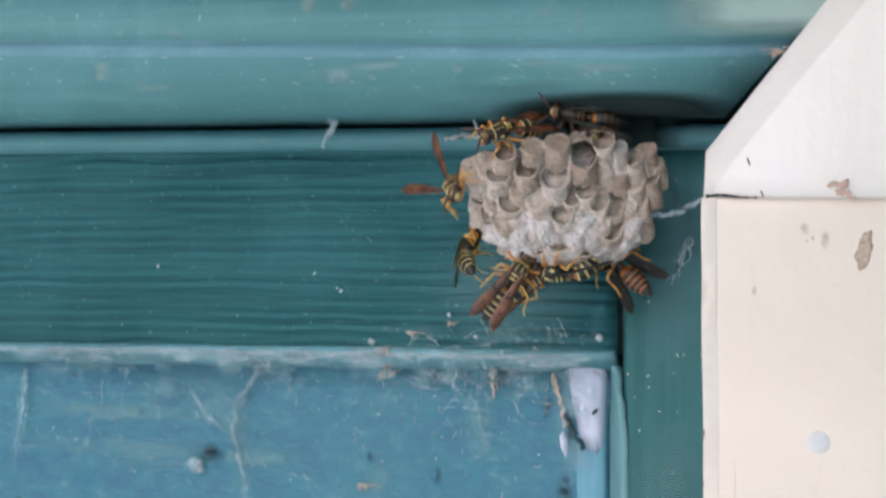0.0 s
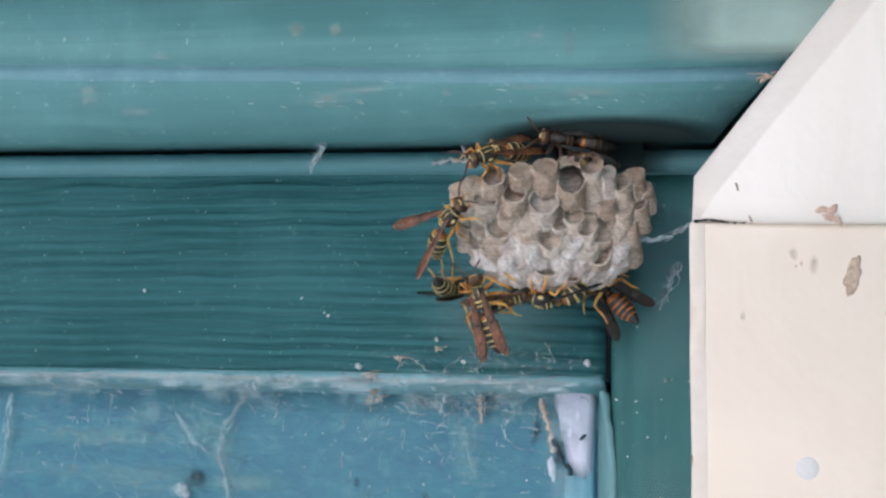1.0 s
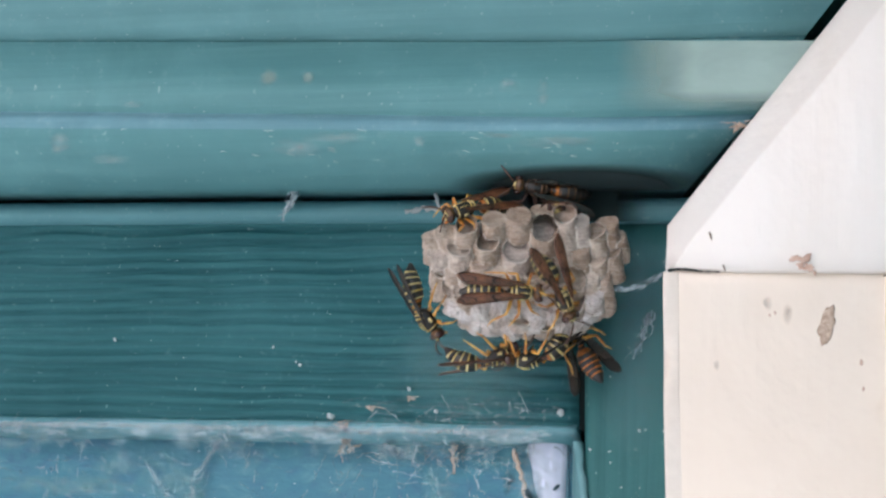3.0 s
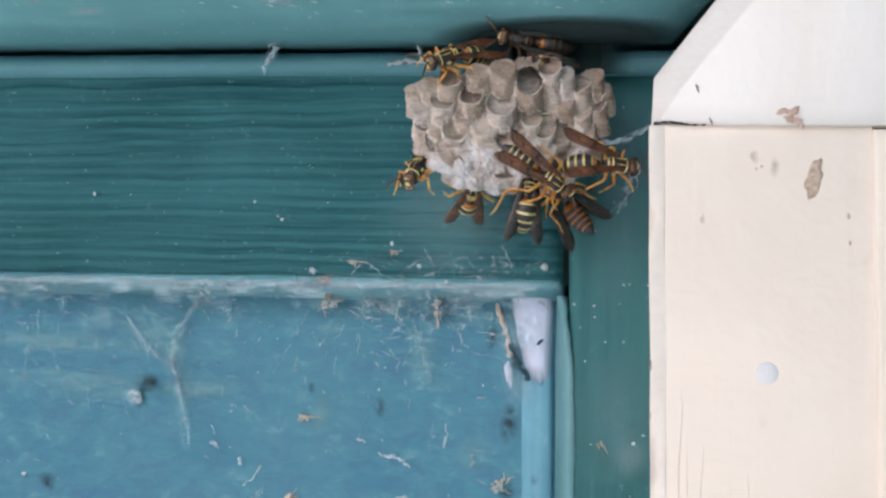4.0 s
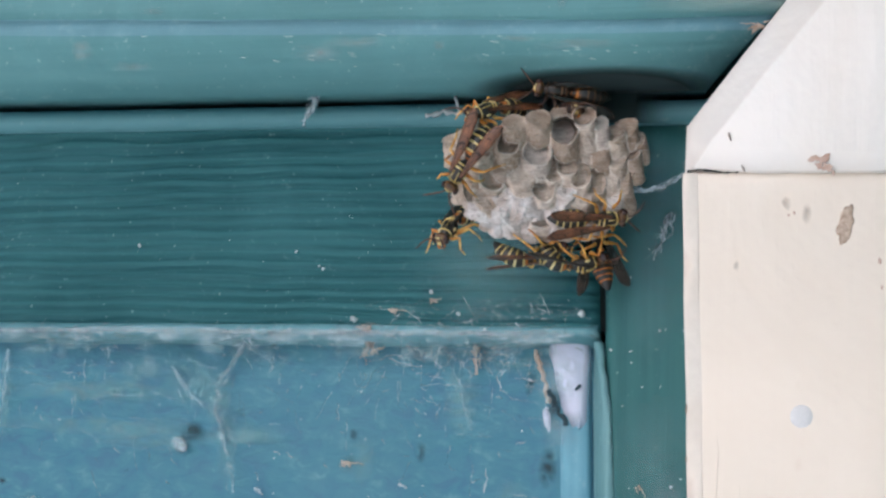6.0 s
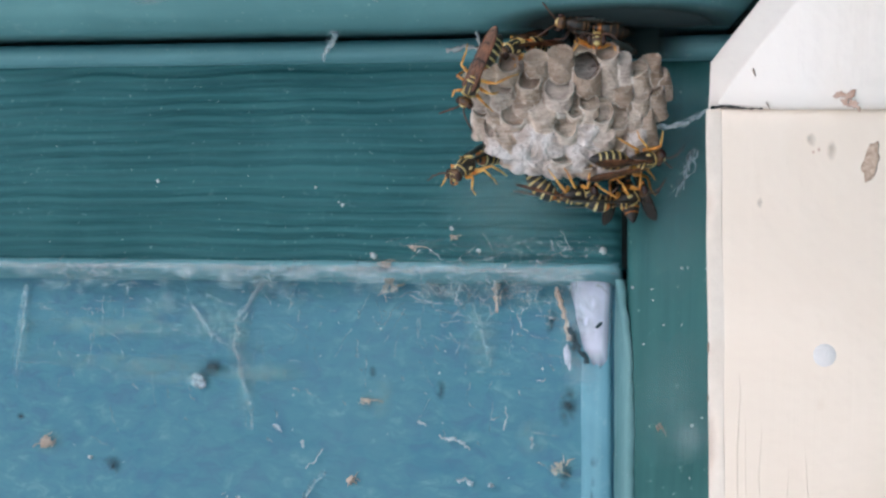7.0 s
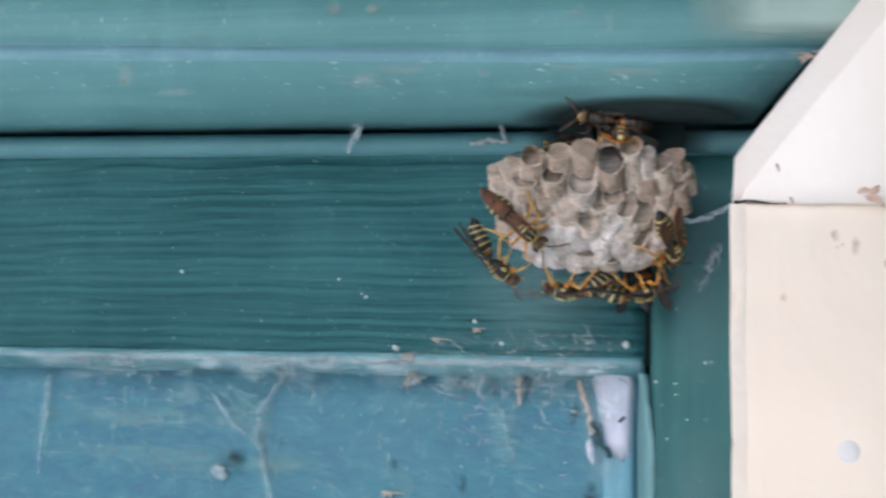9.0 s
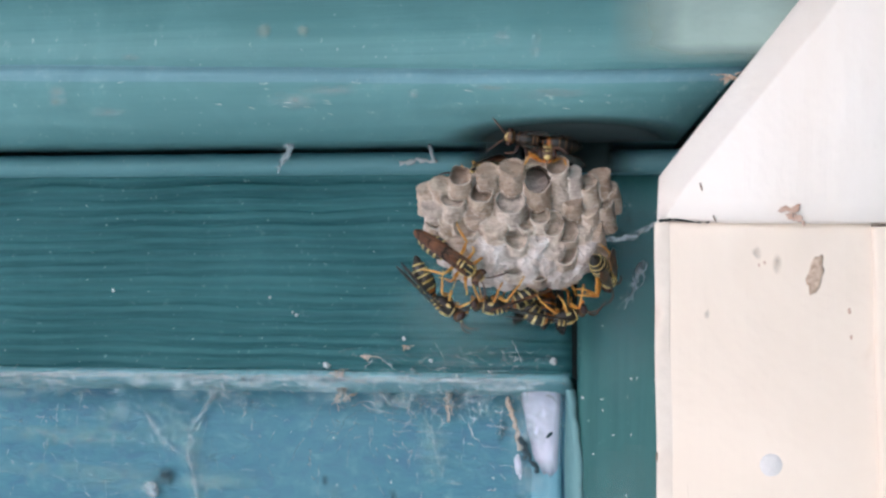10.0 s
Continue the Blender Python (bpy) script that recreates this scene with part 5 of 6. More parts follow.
    for _ in range(150):
        zone = rng.random()
        if zone < 0.16:
            x, z = rng.choice((rng.uniform(-98, 60), rng.gauss(-12, 9), rng.gauss(30, 12))), rng.uniform(27.5, 33)
            bits.append(crumb(rng, *on_nose(x, z), rng.uniform(0.2, 1.5), 0.05, 0.07, 1, 0.3, 0.25))
        elif zone < 0.62:
            bits.append(crumb(rng, rng.uniform(-98, 33), -0.35, rng.uniform(-19, 19), rng.uniform(0.05, 0.16), 0.06, rng.uniform(0.05, 0.14), 1))
        elif zone < 0.9:
            bits.append(crumb(rng, rng.uniform(-98, 26), 7.6, -24 - abs(rng.gauss(0, 22)), rng.uniform(0.06, 0.3), 0.06, rng.uniform(0.06, 0.25), 1))
        else:
            bits.append(crumb(rng, rng.uniform(38, 56), 0.1, rng.uniform(-60, 18), rng.uniform(0.08, 0.25), 0.1, rng.uniform(0.1, 0.5), 1))
    tagged(part("dust_specks", join(bits), M_DUST), "pale dust specks and scuffs on the painted boards", "dust", kind="stuff")


small_things()


def faded_patches():
    """Paler weathered paint on the head board beside the brace, and painted shade by the nest."""
    rows = []
    for j in range(11):
        z = 36.2 + 13.2 * j / 10
        far = 71.2 + 0.755 * (z - 33.7) - 0.9
        rows.append([Vector((44 + (far - 44) * i / 16, -24.95 - 0.1 * j / 10, z - 1.9 - 0.0355 * (far - 44) * (i / 16 - 0.5))) * MM for i in range(17)])
    tagged(part("faded_paint", sheet(rows), M_FADED), "paler weathered patch of paint on the head board", "stain")
    # the nest's shade, painted as a dark film on the rounded edge
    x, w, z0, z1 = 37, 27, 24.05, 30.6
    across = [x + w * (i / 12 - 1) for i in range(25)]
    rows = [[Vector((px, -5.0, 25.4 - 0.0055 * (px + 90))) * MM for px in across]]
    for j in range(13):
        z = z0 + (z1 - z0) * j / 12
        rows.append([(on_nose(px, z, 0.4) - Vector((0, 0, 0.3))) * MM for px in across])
    tagged(part("dark_stain", sheet(rows), M_SHADE), "soft painted shade on the board over the nest", "stain")
    # the shade behind the nest, carried on as a dark film over the bead
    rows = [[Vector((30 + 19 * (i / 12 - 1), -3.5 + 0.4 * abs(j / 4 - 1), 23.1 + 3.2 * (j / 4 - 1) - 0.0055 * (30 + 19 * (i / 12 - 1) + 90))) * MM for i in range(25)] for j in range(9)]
    tagged(part("dark_stain", sheet(rows), M_SHADE_BEAD), "soft painted shade on the bead behind the nest", "stain")
    # smudges on the flat face and on the rounded edge
    for x, z, w, h, m, label in ((-22.3, 43.2, 1.9, 1.7, M_TANSPOT, "soft tan spot on the head board"), (-14.2, 43.0, 1.6, 1.4, M_TANSPOT, "soft tan spot on the head board"), (32.0, 38.6, 1.4, 3.2, M_SMUDGE, "whitish smudge on the head board"), (25.5, 40.2, 2.2, 1.8, M_SMUDGE, "whitish smudge on the head board"), (-50.0, 38.6, 2.6, 0.8, M_SMUDGE, "whitish smudge on the head board")):
        rows = [[Vector((x + w * (i / 6 - 1), -24.75, z + h * (j / 4 - 1) - 0.0355 * w * (i / 6 - 1))) * MM for i in range(13)] for j in range(9)]
        tagged(part("smudge", sheet(rows), m), label, "stain", "smudges on the head board")
    for x, z, w, h in ((-65.0, 30.4, 2.6, 1.5), (-66.0, 29.6, 1.6, 0.7), (8.5, 30.6, 1.3, 0.9), (24, 31.6, 5.0, 0.5), (-16, 29.6, 6.0, 1.3), (-8, 31.2, 7.0, 0.9), (35, 30.6, 9.0, 0.9), (-55, 28.0, 5.0, 0.6)):
        rows = [[on_nose(x + w * (i / 6 - 1), z + h * (j / 4 - 1) + 0.15 * w * noise.noise((i * 0.4, x, 1)), 0.15) * MM for i in range(13)] for j in range(9)]
        tagged(part("smudge", sheet(rows), M_SMUDGE), "whitish smudge on the head board's rounded edge", "stain", "smudges on the head board")


faded_patches()


# ---- what moves ----
# seconds, place in metres, turn in degrees
WATCHER_ROWS = [
    (0, 0.01665, -0.02195, 0.01824, -52.6, 22.2, -138.9),
    (0.5, 0.01660, -0.02198, 0.01829, -52.7, 22.5, -138.8),
    (1, 0.01667, -0.02204, 0.01854, -53.2, 22.6, -139.4),
    (1.5, 0.01644, -0.02114, 0.01903, -52.8, 22.3, -140.3),
    (2, 0.01571, -0.02033, 0.01893, -53.0, 22.3, -140.4),
    (2.2, 0.01571, -0.02029, 0.01905, -53.3, 22.5, -140.1),
    (3.3, 0.01763, -0.02263, 0.01690, -54.8, 23.2, -140.9),
    (3.5, 0.01719, -0.02281, 0.01713, -54.0, 22.9, -141.1),
    (4, 0.01738, -0.02291, 0.01781, -50.7, 21.4, -139.9),
    (4.5, 0.01752, -0.02272, 0.01784, -49.8, 20.9, -138.5),
    (5, 0.01814, -0.02260, 0.01788, -51.1, 21.4, -139.1),
    (5.5, 0.01819, -0.02262, 0.01809, -51.9, 21.5, -139.2),
    (5.7, 0.01750, -0.02268, 0.01764, -52.1, 21.7, -139.2),
    (6.8, 0.01805, -0.01843, 0.01843, -40.2, 24.3, -123.0),
    (7.5, 0.01743, -0.01830, 0.01654, -39.2, 23.6, -122.4),
    (8.5, 0.01692, -0.01718, 0.01536, -39.1, 24.2, -119.5),
    (9, 0.01811, -0.01128, 0.01740, -41.3, 25.9, -122.5),
    (9.5, 0.01822, -0.01131, 0.01728, -42.4, 26.3, -124.7),
    (10, 0.01811, -0.01134, 0.01731, -41.9, 26.1, -124.7),
]
WANDERER_ROWS = [
    (0, 0.00840, -0.02367, 0.00703, 67.8, 25.9, -66.2),
    (0.3, 0.00518, -0.02334, 0.00137, 57.8, 44.9, -71.1),
    (0.5, 0.00653, -0.02355, 0.00448, 71.7, 34.0, -69.9),
    (0.7, 0.00834, -0.02319, 0.00537, 78.1, 32.0, -67.1),
    (0.85, 0.00997, -0.02546, 0.00535, 87.9, -2.7, -48.8),
    (1, 0.01161, -0.02772, 0.00532, 86.9, -38.7, -32.8),
    (1.5, 0.01360, -0.02728, 0.01276, 82.1, -38.4, -27.1),
    (2, 0.02234, -0.02634, 0.01650, 50.6, -2.6, -11.6),
    (2.2, 0.02544, -0.02356, 0.01780, 52.5, -11.6, 25.2),
    (2.75, 0.03319, -0.02199, 0.00727, 70.7, 32.5, 32.7),
    (3.3, 0.04094, -0.02042, -0.00325, 128.3, 65.4, 83.4),
    (3.5, 0.04426, -0.01969, -0.00183, 97.9, 49.2, 50.4),
    (4, 0.04833, -0.01756, -0.00100, 78.4, -0.3, 30.3),
    (4.15, 0.04816, -0.01702, 0.00189, 97.9, -29.6, 34.3),
    (4.3, 0.04800, -0.01654, 0.00476, 146.0, -63.0, 18.6),
    (4.5, 0.04620, -0.01642, 0.00900, -59.0, -85.9, -114.9),
    (4.8, 0.04354, -0.02271, 0.01994, -41.7, -37.9, -168.3),
    (5, 0.03419, -0.02707, 0.01270, -79.4, -0.8, -176.3),
    (5.3, 0.02678, -0.02940, 0.00998, -90.0, 5.1, -178.0),
    (5.5, 0.01859, -0.02952, 0.00563, -99.5, 19.2, 178.2),
    (5.7, 0.01587, -0.02885, 0.00325, -108.9, 41.3, 168.2),
    (6.8, 0.01356, -0.02945, 0.01133, -125.1, 62.2, 139.7),
    (7, 0.01320, -0.02902, 0.00870, -119.2, 59.0, 147.2),
    (7.5, 0.01381, -0.02854, 0.00685, -161.4, 66.8, 107.5),
    (8, 0.01460, -0.02820, 0.00641, -168.2, 66.2, 100.9),
    (8.5, 0.01557, -0.02790, 0.00346, 170.5, 65.6, 87.1),
    (9, 0.01875, -0.02621, -0.00058, 114.1, 34.0, 41.7),
    (9.5, 0.01988, -0.02526, -0.00101, 107.6, 29.2, 39.5),
    (10, 0.02030, -0.02490, -0.00337, 106.0, 27.8, 39.2),
]
CLIMBER_ROWS = [
    (0, 0.02075, -0.02000, -0.00804, 93.6, -57.3, 14.4),
    (0.2, 0.01821, -0.02175, -0.00806, 157.0, -86.2, -59.6),
    (0.5, 0.01743, -0.02103, -0.00792, -117.3, -74.7, -151.9),
    (0.7, 0.01871, -0.02082, -0.01015, -119.3, -76.8, -151.9),
    (1, 0.01620, -0.02135, -0.00829, -122.5, -70.8, -153.8),
    (1.5, 0.01473, -0.02505, -0.00221, -117.3, -71.4, -153.6),
    (1.8, 0.01795, -0.02660, -0.00001, -156.7, -86.1, -105.2),
    (2, 0.01974, -0.02783, 0.00673, 96.0, -74.3, 6.0),
    (2.2, 0.02004, -0.02876, 0.00652, 95.7, -69.3, 9.5),
    (2.75, 0.02592, -0.02659, 0.00308, 87.2, -27.9, 21.3),
    (3.3, 0.03181, -0.02442, -0.00036, 87.6, 13.7, 26.3),
    (3.5, 0.03234, -0.02418, -0.00075, 87.8, 14.5, 26.5),
    (4, 0.03784, -0.02127, -0.00459, 97.8, 30.3, 30.9),
    (4.5, 0.03891, -0.02057, -0.00372, 96.4, 24.4, 29.1),
    (5, 0.03974, -0.01976, -0.00389, 111.8, 12.9, 26.2),
    (5.5, 0.04039, -0.01888, -0.00157, 125.5, -12.6, 21.0),
    (5.7, 0.03989, -0.01839, -0.00216, 125.5, -12.9, 21.0),
    (6.25, 0.04043, -0.01611, -0.00183, 133.4, -8.0, 46.1),
    (6.8, 0.04242, -0.01491, -0.00156, 147.5, -7.9, 42.0),
    (7, 0.04240, -0.01425, -0.00234, 147.2, -13.0, 42.0),
    (7.5, 0.04262, -0.01443, -0.00255, 146.9, -12.8, 42.0),
    (8, 0.04363, -0.01237, -0.00167, 142.6, -17.1, 45.9),
    (8.5, 0.04425, -0.01060, -0.00156, 136.3, -7.1, 53.4),
    (9, 0.04297, -0.01235, -0.00119, 125.9, 22.9, 91.8),
    (9.5, 0.04408, -0.01094, -0.00393, 114.5, 11.7, 95.0),
    (10, 0.04435, -0.01092, -0.00300, 112.4, 7.6, 94.0),
]
LEFT_HANGER_ROWS = [
    (0, 0.00951, -0.01432, -0.00171, -84.2, -41.1, 87.7),
    (0.3, 0.00965, -0.01419, -0.00119, -86.7, -36.7, 87.2),
    (0.5, 0.00957, -0.01385, -0.00230, -94.2, -34.8, 86.5),
    (0.7, 0.00711, -0.01468, -0.00159, -93.2, -33.8, 83.1),
    (0.85, 0.00869, -0.01451, -0.00344, -126.3, -25.6, 80.8),
    (1, 0.01027, -0.01434, -0.00528, -158.1, -19.8, 74.1),
    (1.5, 0.01052, -0.01558, -0.00310, -146.8, -14.9, 78.8),
    (1.75, 0.01077, -0.01801, -0.00362, -157.3, 16.0, 61.8),
    (2, 0.01102, -0.02043, -0.00415, 178.2, 40.7, 32.9),
    (2.2, 0.01147, -0.02033, -0.00394, 176.8, 37.2, 31.5),
    (3.3, 0.01073, -0.02076, -0.00314, -178.4, 51.9, 40.5),
    (3.5, 0.01084, -0.02059, -0.00391, -178.8, 51.4, 40.1),
    (3.65, 0.01045, -0.02179, -0.00269, 138.0, 59.9, -9.5),
    (3.8, 0.01006, -0.02299, -0.00147, 100.2, 47.1, -53.7),
    (4, 0.01206, -0.02075, -0.00245, -3.4, 42.6, -105.8),
    (4.5, 0.01127, -0.02121, -0.00136, -2.8, 41.7, -104.4),
    (5, 0.01200, -0.02095, -0.00168, -3.8, 42.8, -105.1),
    (5.5, 0.01201, -0.02079, -0.00247, -4.5, 43.3, -105.4),
    (5.7, 0.01158, -0.02071, -0.00332, -4.7, 43.6, -105.5),
    (6.8, 0.01058, -0.02075, -0.00515, -18.7, 37.4, -123.8),
    (7, 0.01035, -0.02053, -0.00462, -18.8, 36.2, -123.5),
    (7.5, 0.01093, -0.02055, -0.00523, -35.1, 21.4, -131.5),
    (8, 0.01063, -0.02000, -0.00464, -24.8, 31.7, -125.7),
    (8.5, 0.01319, -0.01942, -0.00352, -25.3, 31.4, -122.2),
    (8.75, 0.01204, -0.02011, -0.00520, 116.1, 55.7, -19.6),
    (9, 0.01204, -0.01866, -0.00614, 178.8, 38.2, 31.2),
    (9.5, 0.01600, -0.01688, -0.00890, 179.0, 26.8, 26.5),
    (10, 0.01493, -0.01713, -0.00929, -179.2, 34.8, 28.8),
]
LOW_LEFT_ROWS = [
    (0, 0.02372, -0.01637, -0.00783, 138.7, -49.7, 20.7),
    (0.5, 0.02330, -0.01646, -0.00901, 164.2, -18.2, 22.2),
    (1, 0.02273, -0.01726, -0.00669, 149.9, -34.3, 24.0),
    (1.5, 0.02423, -0.01580, -0.00862, 162.2, -40.5, 20.0),
    (2, 0.02365, -0.01584, -0.00828, 162.8, -47.5, 16.1),
    (2.2, 0.02409, -0.01592, -0.00747, 166.2, -37.5, 16.6),
    (3.3, 0.02329, -0.01564, -0.01016, 171.8, -23.9, 19.4),
    (3.5, 0.02307, -0.01562, -0.01063, 172.0, -18.3, 20.3),
    (3.75, 0.02196, -0.01509, -0.00832, 168.7, -40.4, -29.0),
    (4, 0.02174, -0.01666, -0.00513, -179.4, -41.5, -67.4),
    (4.25, 0.02159, -0.01568, -0.00494, -171.4, -39.2, -76.9),
    (4.5, 0.01995, -0.01470, -0.00766, -167.8, -37.1, -82.4),
    (5, 0.02392, -0.01823, -0.00431, 122.7, -61.7, 32.4),
    (5.5, 0.02613, -0.01531, -0.00799, 164.5, -26.7, 21.4),
    (5.7, 0.02690, -0.01507, -0.00803, 164.3, -28.4, 21.2),
    (6.8, 0.03104, -0.01343, -0.00861, 178.0, -10.5, 19.6),
    (7, 0.02968, -0.01381, -0.00877, 178.0, -10.2, 19.7),
    (7.5, 0.02961, -0.01408, -0.00744, 178.0, -17.1, 18.4),
    (8, 0.02893, -0.01422, -0.00782, 178.0, -16.4, 18.5),
    (8.1, 0.02795, -0.01519, -0.00900, 149.3, 2.1, 55.1),
    (8.2, 0.02697, -0.01617, -0.01018, 134.4, 32.8, 83.2),
    (8.3, 0.02444, -0.01404, -0.01145, -161.3, 21.8, -172.0),
    (8.5, 0.02117, -0.01034, -0.00939, -169.1, -5.2, -164.5),
    (9, 0.02341, -0.01460, -0.00955, -174.9, -3.5, -166.7),
    (9.5, 0.02359, -0.01565, -0.00896, -175.9, -3.8, -168.4),
    (10, 0.02363, -0.01545, -0.00900, -175.8, 0.3, -169.3),
]
LOW_MID_ROWS = [
    (0, 0.02673, -0.01630, -0.00743, -176.0, -10.4, -169.8),
    (0.5, 0.02652, -0.01632, -0.00766, -176.1, -10.1, -169.9),
    (1, 0.02698, -0.01618, -0.00773, -176.3, -6.1, -170.7),
    (1.5, 0.02683, -0.01619, -0.00792, -176.3, -5.5, -170.8),
    (2, 0.02771, -0.01582, -0.00857, -176.5, -1.6, -171.7),
    (2.2, 0.02811, -0.01559, -0.00913, -176.5, -2.1, -171.6),
    (3.3, 0.02898, -0.01519, -0.01005, -178.4, 13.1, -175.3),
    (3.5, 0.02811, -0.01543, -0.01039, -178.7, 16.9, -176.7),
    (3.667, 0.02961, -0.01619, -0.00837, -147.3, -19.4, -157.9),
    (3.833, 0.03111, -0.01695, -0.00634, -112.3, -59.9, -162.5),
    (4, 0.03261, -0.01771, -0.00432, 11.4, -65.7, 99.0),
    (4.5, 0.03236, -0.01776, -0.00447, 9.2, -65.8, 100.7),
    (4.667, 0.03315, -0.01606, -0.00599, 101.0, -65.2, 34.4),
    (4.833, 0.03394, -0.01435, -0.00751, 144.2, -40.6, 18.6),
    (5, 0.03473, -0.01265, -0.00902, 171.2, -15.0, 25.6),
    (5.5, 0.03470, -0.01263, -0.00925, 171.2, -13.8, 25.9),
    (5.7, 0.03431, -0.01269, -0.00947, 171.2, -15.5, 25.5),
    (6.8, 0.03907, -0.01010, -0.00904, 174.6, -25.3, 21.6),
    (7, 0.03865, -0.01026, -0.00885, 174.5, -27.9, 21.1),
    (7.5, 0.03872, -0.01040, -0.00794, 174.5, -27.4, 21.2),
    (8, 0.03918, -0.01027, -0.00792, 174.5, -28.4, 21.1),
    (8.5, 0.03841, -0.01036, -0.00871, 174.5, -27.7, 21.2),
    (9, 0.03740, -0.01063, -0.00896, 174.7, -23.3, 21.9),
    (9.5, 0.03746, -0.01043, -0.00989, 174.6, -25.1, 21.6),
    (10, 0.03658, -0.01068, -0.01008, 174.7, -20.6, 22.4),
]
LOW_RIGHT_ROWS = [
    (0, 0.03600, -0.01031, -0.00312, 62.6, -33.7, -131.6),
    (0.5, 0.03604, -0.01030, -0.00312, 62.4, -34.6, -131.0),
    (1, 0.03597, -0.01027, -0.00338, 62.2, -35.4, -130.5),
    (1.5, 0.03586, -0.01028, -0.00353, 62.1, -35.7, -130.3),
    (2, 0.03590, -0.01025, -0.00362, 62.5, -34.2, -131.3),
    (2.2, 0.03596, -0.01023, -0.00362, 61.6, -37.5, -129.1),
    (3.3, 0.03707, -0.00992, -0.00350, 53.3, -50.7, -115.2),
    (3.5, 0.03759, -0.00984, -0.00312, 53.3, -50.8, -115.2),
    (4, 0.03591, -0.01011, -0.00435, 61.2, -38.6, -128.2),
    (4.5, 0.03729, -0.00979, -0.00381, 58.8, -43.8, -123.7),
    (5, 0.03837, -0.00964, -0.00285, 36.5, -57.2, -100.5),
    (5.5, 0.03744, -0.00983, -0.00344, 26.8, -59.8, -89.0),
    (5.7, 0.03642, -0.01003, -0.00402, 30.8, -58.9, -93.7),
    (6.8, 0.03891, -0.00858, -0.00193, 14.9, -60.4, -82.1),
    (7, 0.03819, -0.00871, -0.00241, 16.9, -60.2, -84.4),
    (7.5, 0.03803, -0.00876, -0.00241, 14.2, -60.5, -81.2),
    (8, 0.03813, -0.00880, -0.00203, 14.7, -60.4, -81.9),
    (8.5, 0.03719, -0.00897, -0.00269, 16.3, -60.3, -83.6),
    (9, 0.03671, -0.00933, -0.00151, 15.8, -60.3, -83.1),
    (9.5, 0.03552, -0.00955, -0.00231, 6.4, -60.8, -72.4),
    (10, 0.03383, -0.01012, -0.00213, -13.7, -58.4, -49.6),
]
TOP_BACK_ROWS = [
    (0, 0.03236, -0.01240, 0.02008, 2.1, 16.1, -74.6),
    (0.5, 0.03239, -0.01239, 0.02010, 2.3, 16.1, -74.1),
    (1, 0.03240, -0.01239, 0.02007, 2.3, 16.5, -74.1),
    (1.5, 0.03240, -0.01239, 0.02009, 2.3, 16.1, -74.1),
    (2, 0.03237, -0.01239, 0.02003, 2.3, 16.4, -74.1),
    (2.2, 0.03239, -0.01238, 0.02001, 2.0, 16.5, -74.6),
    (3.3, 0.03240, -0.01239, 0.02003, 2.3, 16.6, -74.1),
    (3.5, 0.03236, -0.01240, 0.02004, 2.1, 16.6, -74.6),
    (4, 0.03236, -0.01240, 0.02007, 2.1, 16.2, -74.6),
    (4.5, 0.03238, -0.01240, 0.02009, 2.1, 16.3, -74.5),
    (5, 0.03241, -0.01239, 0.02009, 2.3, 16.1, -74.1),
    (5.5, 0.03238, -0.01239, 0.02008, 2.1, 16.1, -74.5),
    (5.7, 0.03238, -0.01239, 0.02009, 2.3, 16.1, -74.1),
    (6.8, 0.03274, -0.01489, 0.02021, 1.1, 13.3, -76.6),
    (7, 0.03276, -0.01488, 0.02020, 1.1, 13.4, -76.6),
    (7.5, 0.03277, -0.01488, 0.02019, 1.1, 13.3, -76.6),
    (8, 0.03274, -0.01489, 0.02022, 1.1, 13.4, -76.5),
    (8.5, 0.03272, -0.01489, 0.02022, 1.1, 13.2, -76.5),
    (9, 0.03278, -0.01488, 0.02023, 1.1, 13.4, -76.6),
    (9.5, 0.03277, -0.01488, 0.02024, 1.1, 13.3, -76.7),
    (10, 0.03272, -0.01489, 0.02020, 1.0, 13.2, -76.7),
]

SHADED_ROWS = [
    (0, 0.02915, -0.01640, 0.02270, -105.2, -4.5, -160.2),
    (5, 0.02955, -0.01640, 0.02270, -105.2, -4.5, -158.2),
    (10, 0.02915, -0.01640, 0.02270, -105.2, -4.5, -160.2),
]


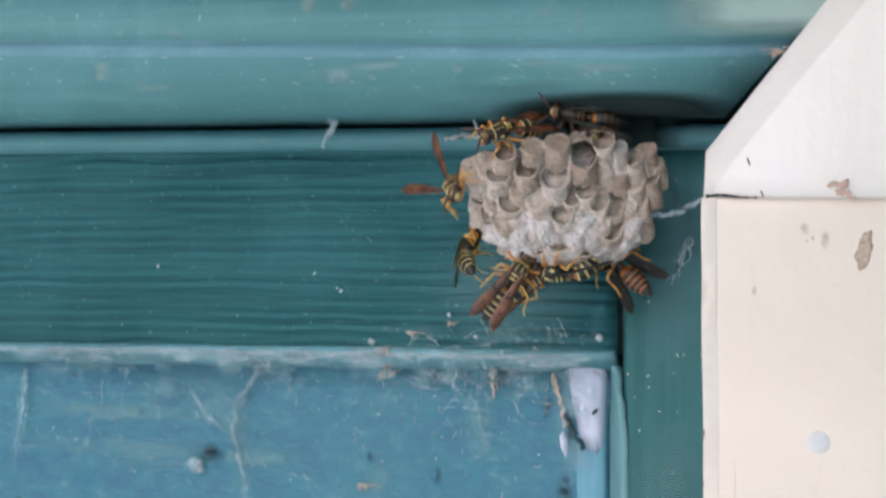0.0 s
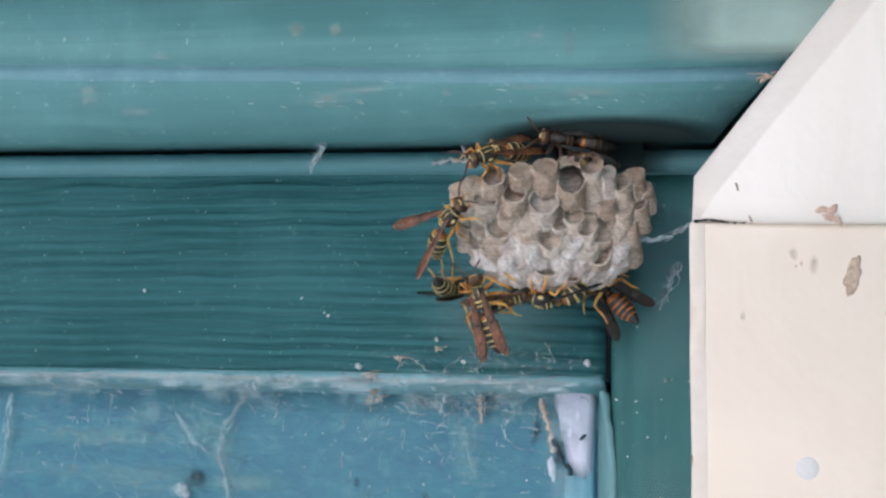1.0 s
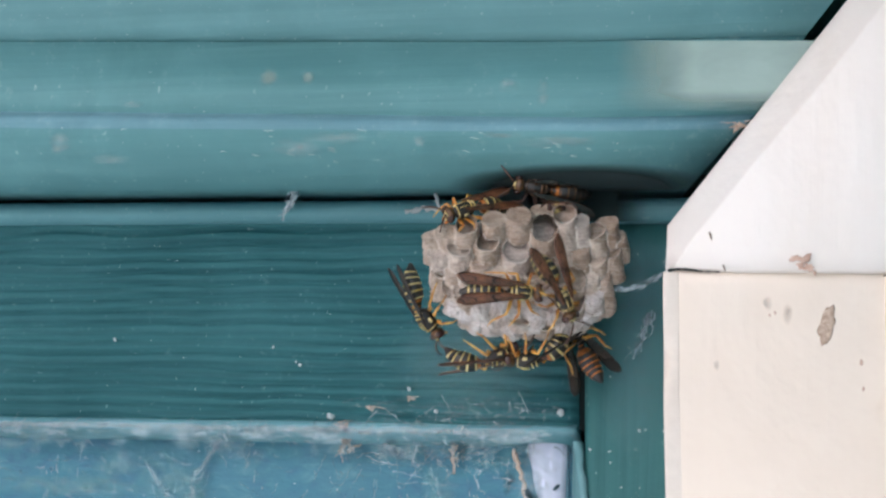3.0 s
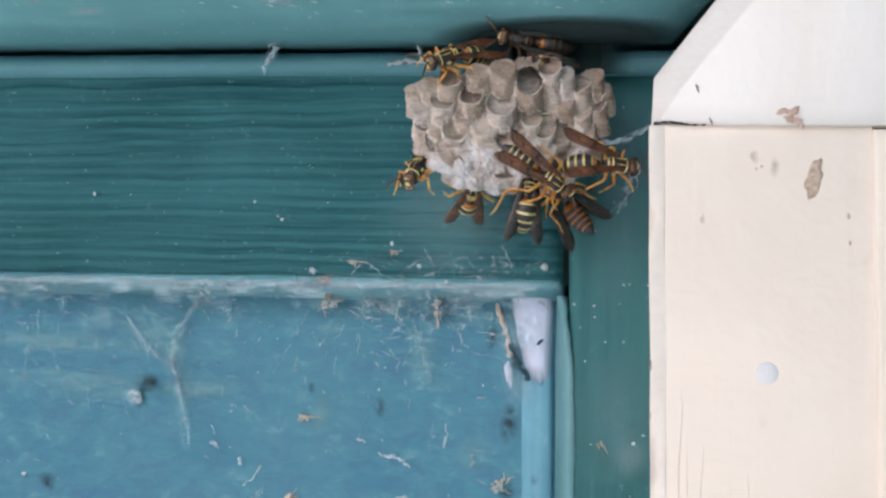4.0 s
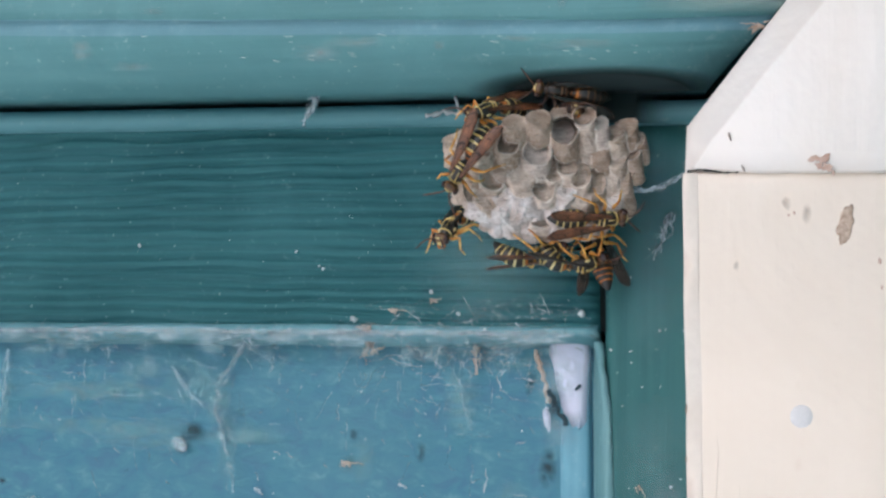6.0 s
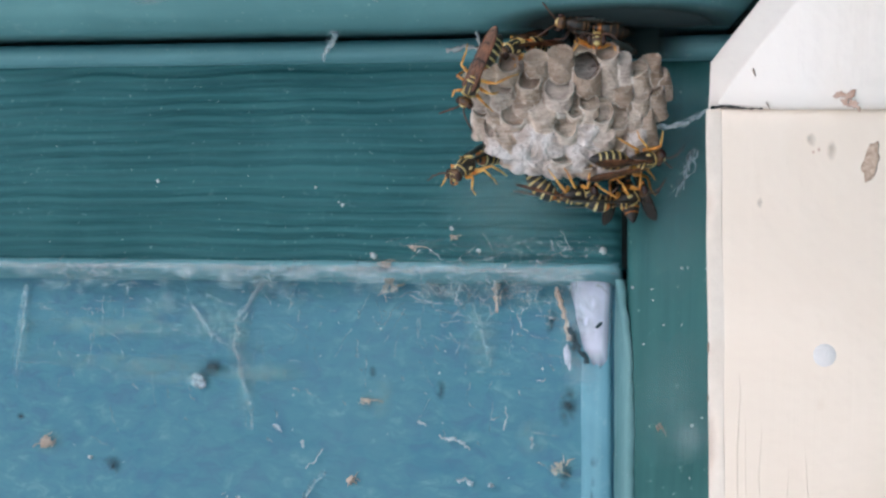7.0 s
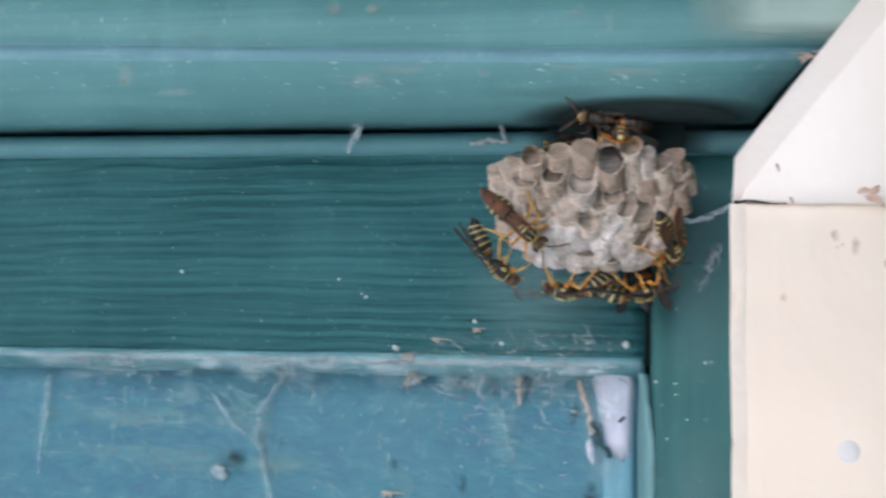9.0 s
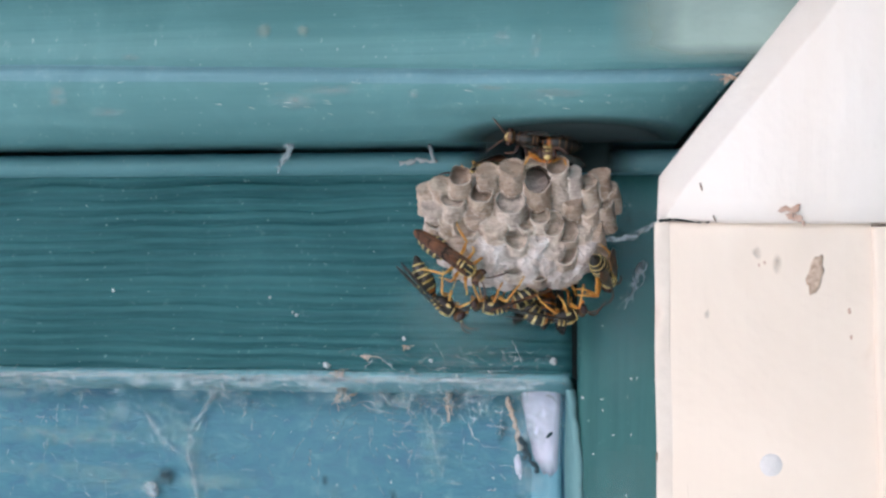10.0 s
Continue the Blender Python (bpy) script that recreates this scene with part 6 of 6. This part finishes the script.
def motions():
    def rows(table):
        return [(t, pose(*p)) for t, *p in table]

    watcher, _ = make_wasp("black and yellow paper wasp peering over the nest's rim", 1, 35, 5)
    wanderer, wander_wings = make_wasp("black and yellow paper wasp with long brown wings, walking about", 2, 34, 30)
    climber, _ = make_wasp("black and yellow paper wasp climbing on the comb, wings folded", 3, 4, 5)
    left, _ = make_wasp("dark-winged paper wasp clinging to the nest's edge", 4, 28, 4, dark_wings=True)
    low_left, _ = make_wasp("yellow-banded paper wasp hanging under the nest, abdomen curved", 5, 66, 9, reach=1.0)
    low_mid, _ = make_wasp("yellow-banded paper wasp curled up below the nest", 6, 85, 8, dark_wings=True, reach=0.9)
    low_right, _ = make_wasp("orange and black paper wasp with smoky wings spread", 7, 40, 17, dark_wings=True, orange=True, reach=0.7)
    # its legs and marks are coloured dark to paint the shade over the nest
    shaded, _ = make_wasp("paper wasp above the nest, coloured dark for the shade there", 9, 12, 10, dark_wings=True, orange=True, legs=M_ANTENNA, marks=M_HEAD)
    back, _ = make_wasp("dark paper wasp half hidden behind the nest's top", 8, 20, 8, dark_wings=True)
    for wasp, table in ((watcher, WATCHER_ROWS), (wanderer, WANDERER_ROWS), (climber, CLIMBER_ROWS), (left, LEFT_HANGER_ROWS), (low_left, LOW_LEFT_ROWS), (low_mid, LOW_MID_ROWS), (low_right, LOW_RIGHT_ROWS), (back, TOP_BACK_ROWS), (shaded, SHADED_ROWS)):
        walk(wasp, rows(table))
    # the wanderer folds its wings as it goes
    for side, wing in zip((-1, 1), wander_wings):
        walk(wing, [(t, wing_pose(side, a, b, c)) for t, a, b, c in ((0.0, 26, 26, 0), (0.3, 28, 28, 0), (0.7, 42, 30, 0), (1.0, 28, 12, 0), (1.5, 34, 14, 0), (2.2, 8, 4, 0), (3.5, 10, 2, 0), (4.0, 14, 12, 10), (4.4, 26, 36, 48), (4.6, 26, 36, 48), (5.0, 20, 12, 0), (5.5, 14, 2, 0), (7.0, -6, -3, 0), (8.5, -6, -3, 0), (10.0, -6, -4, 0))])


motions()
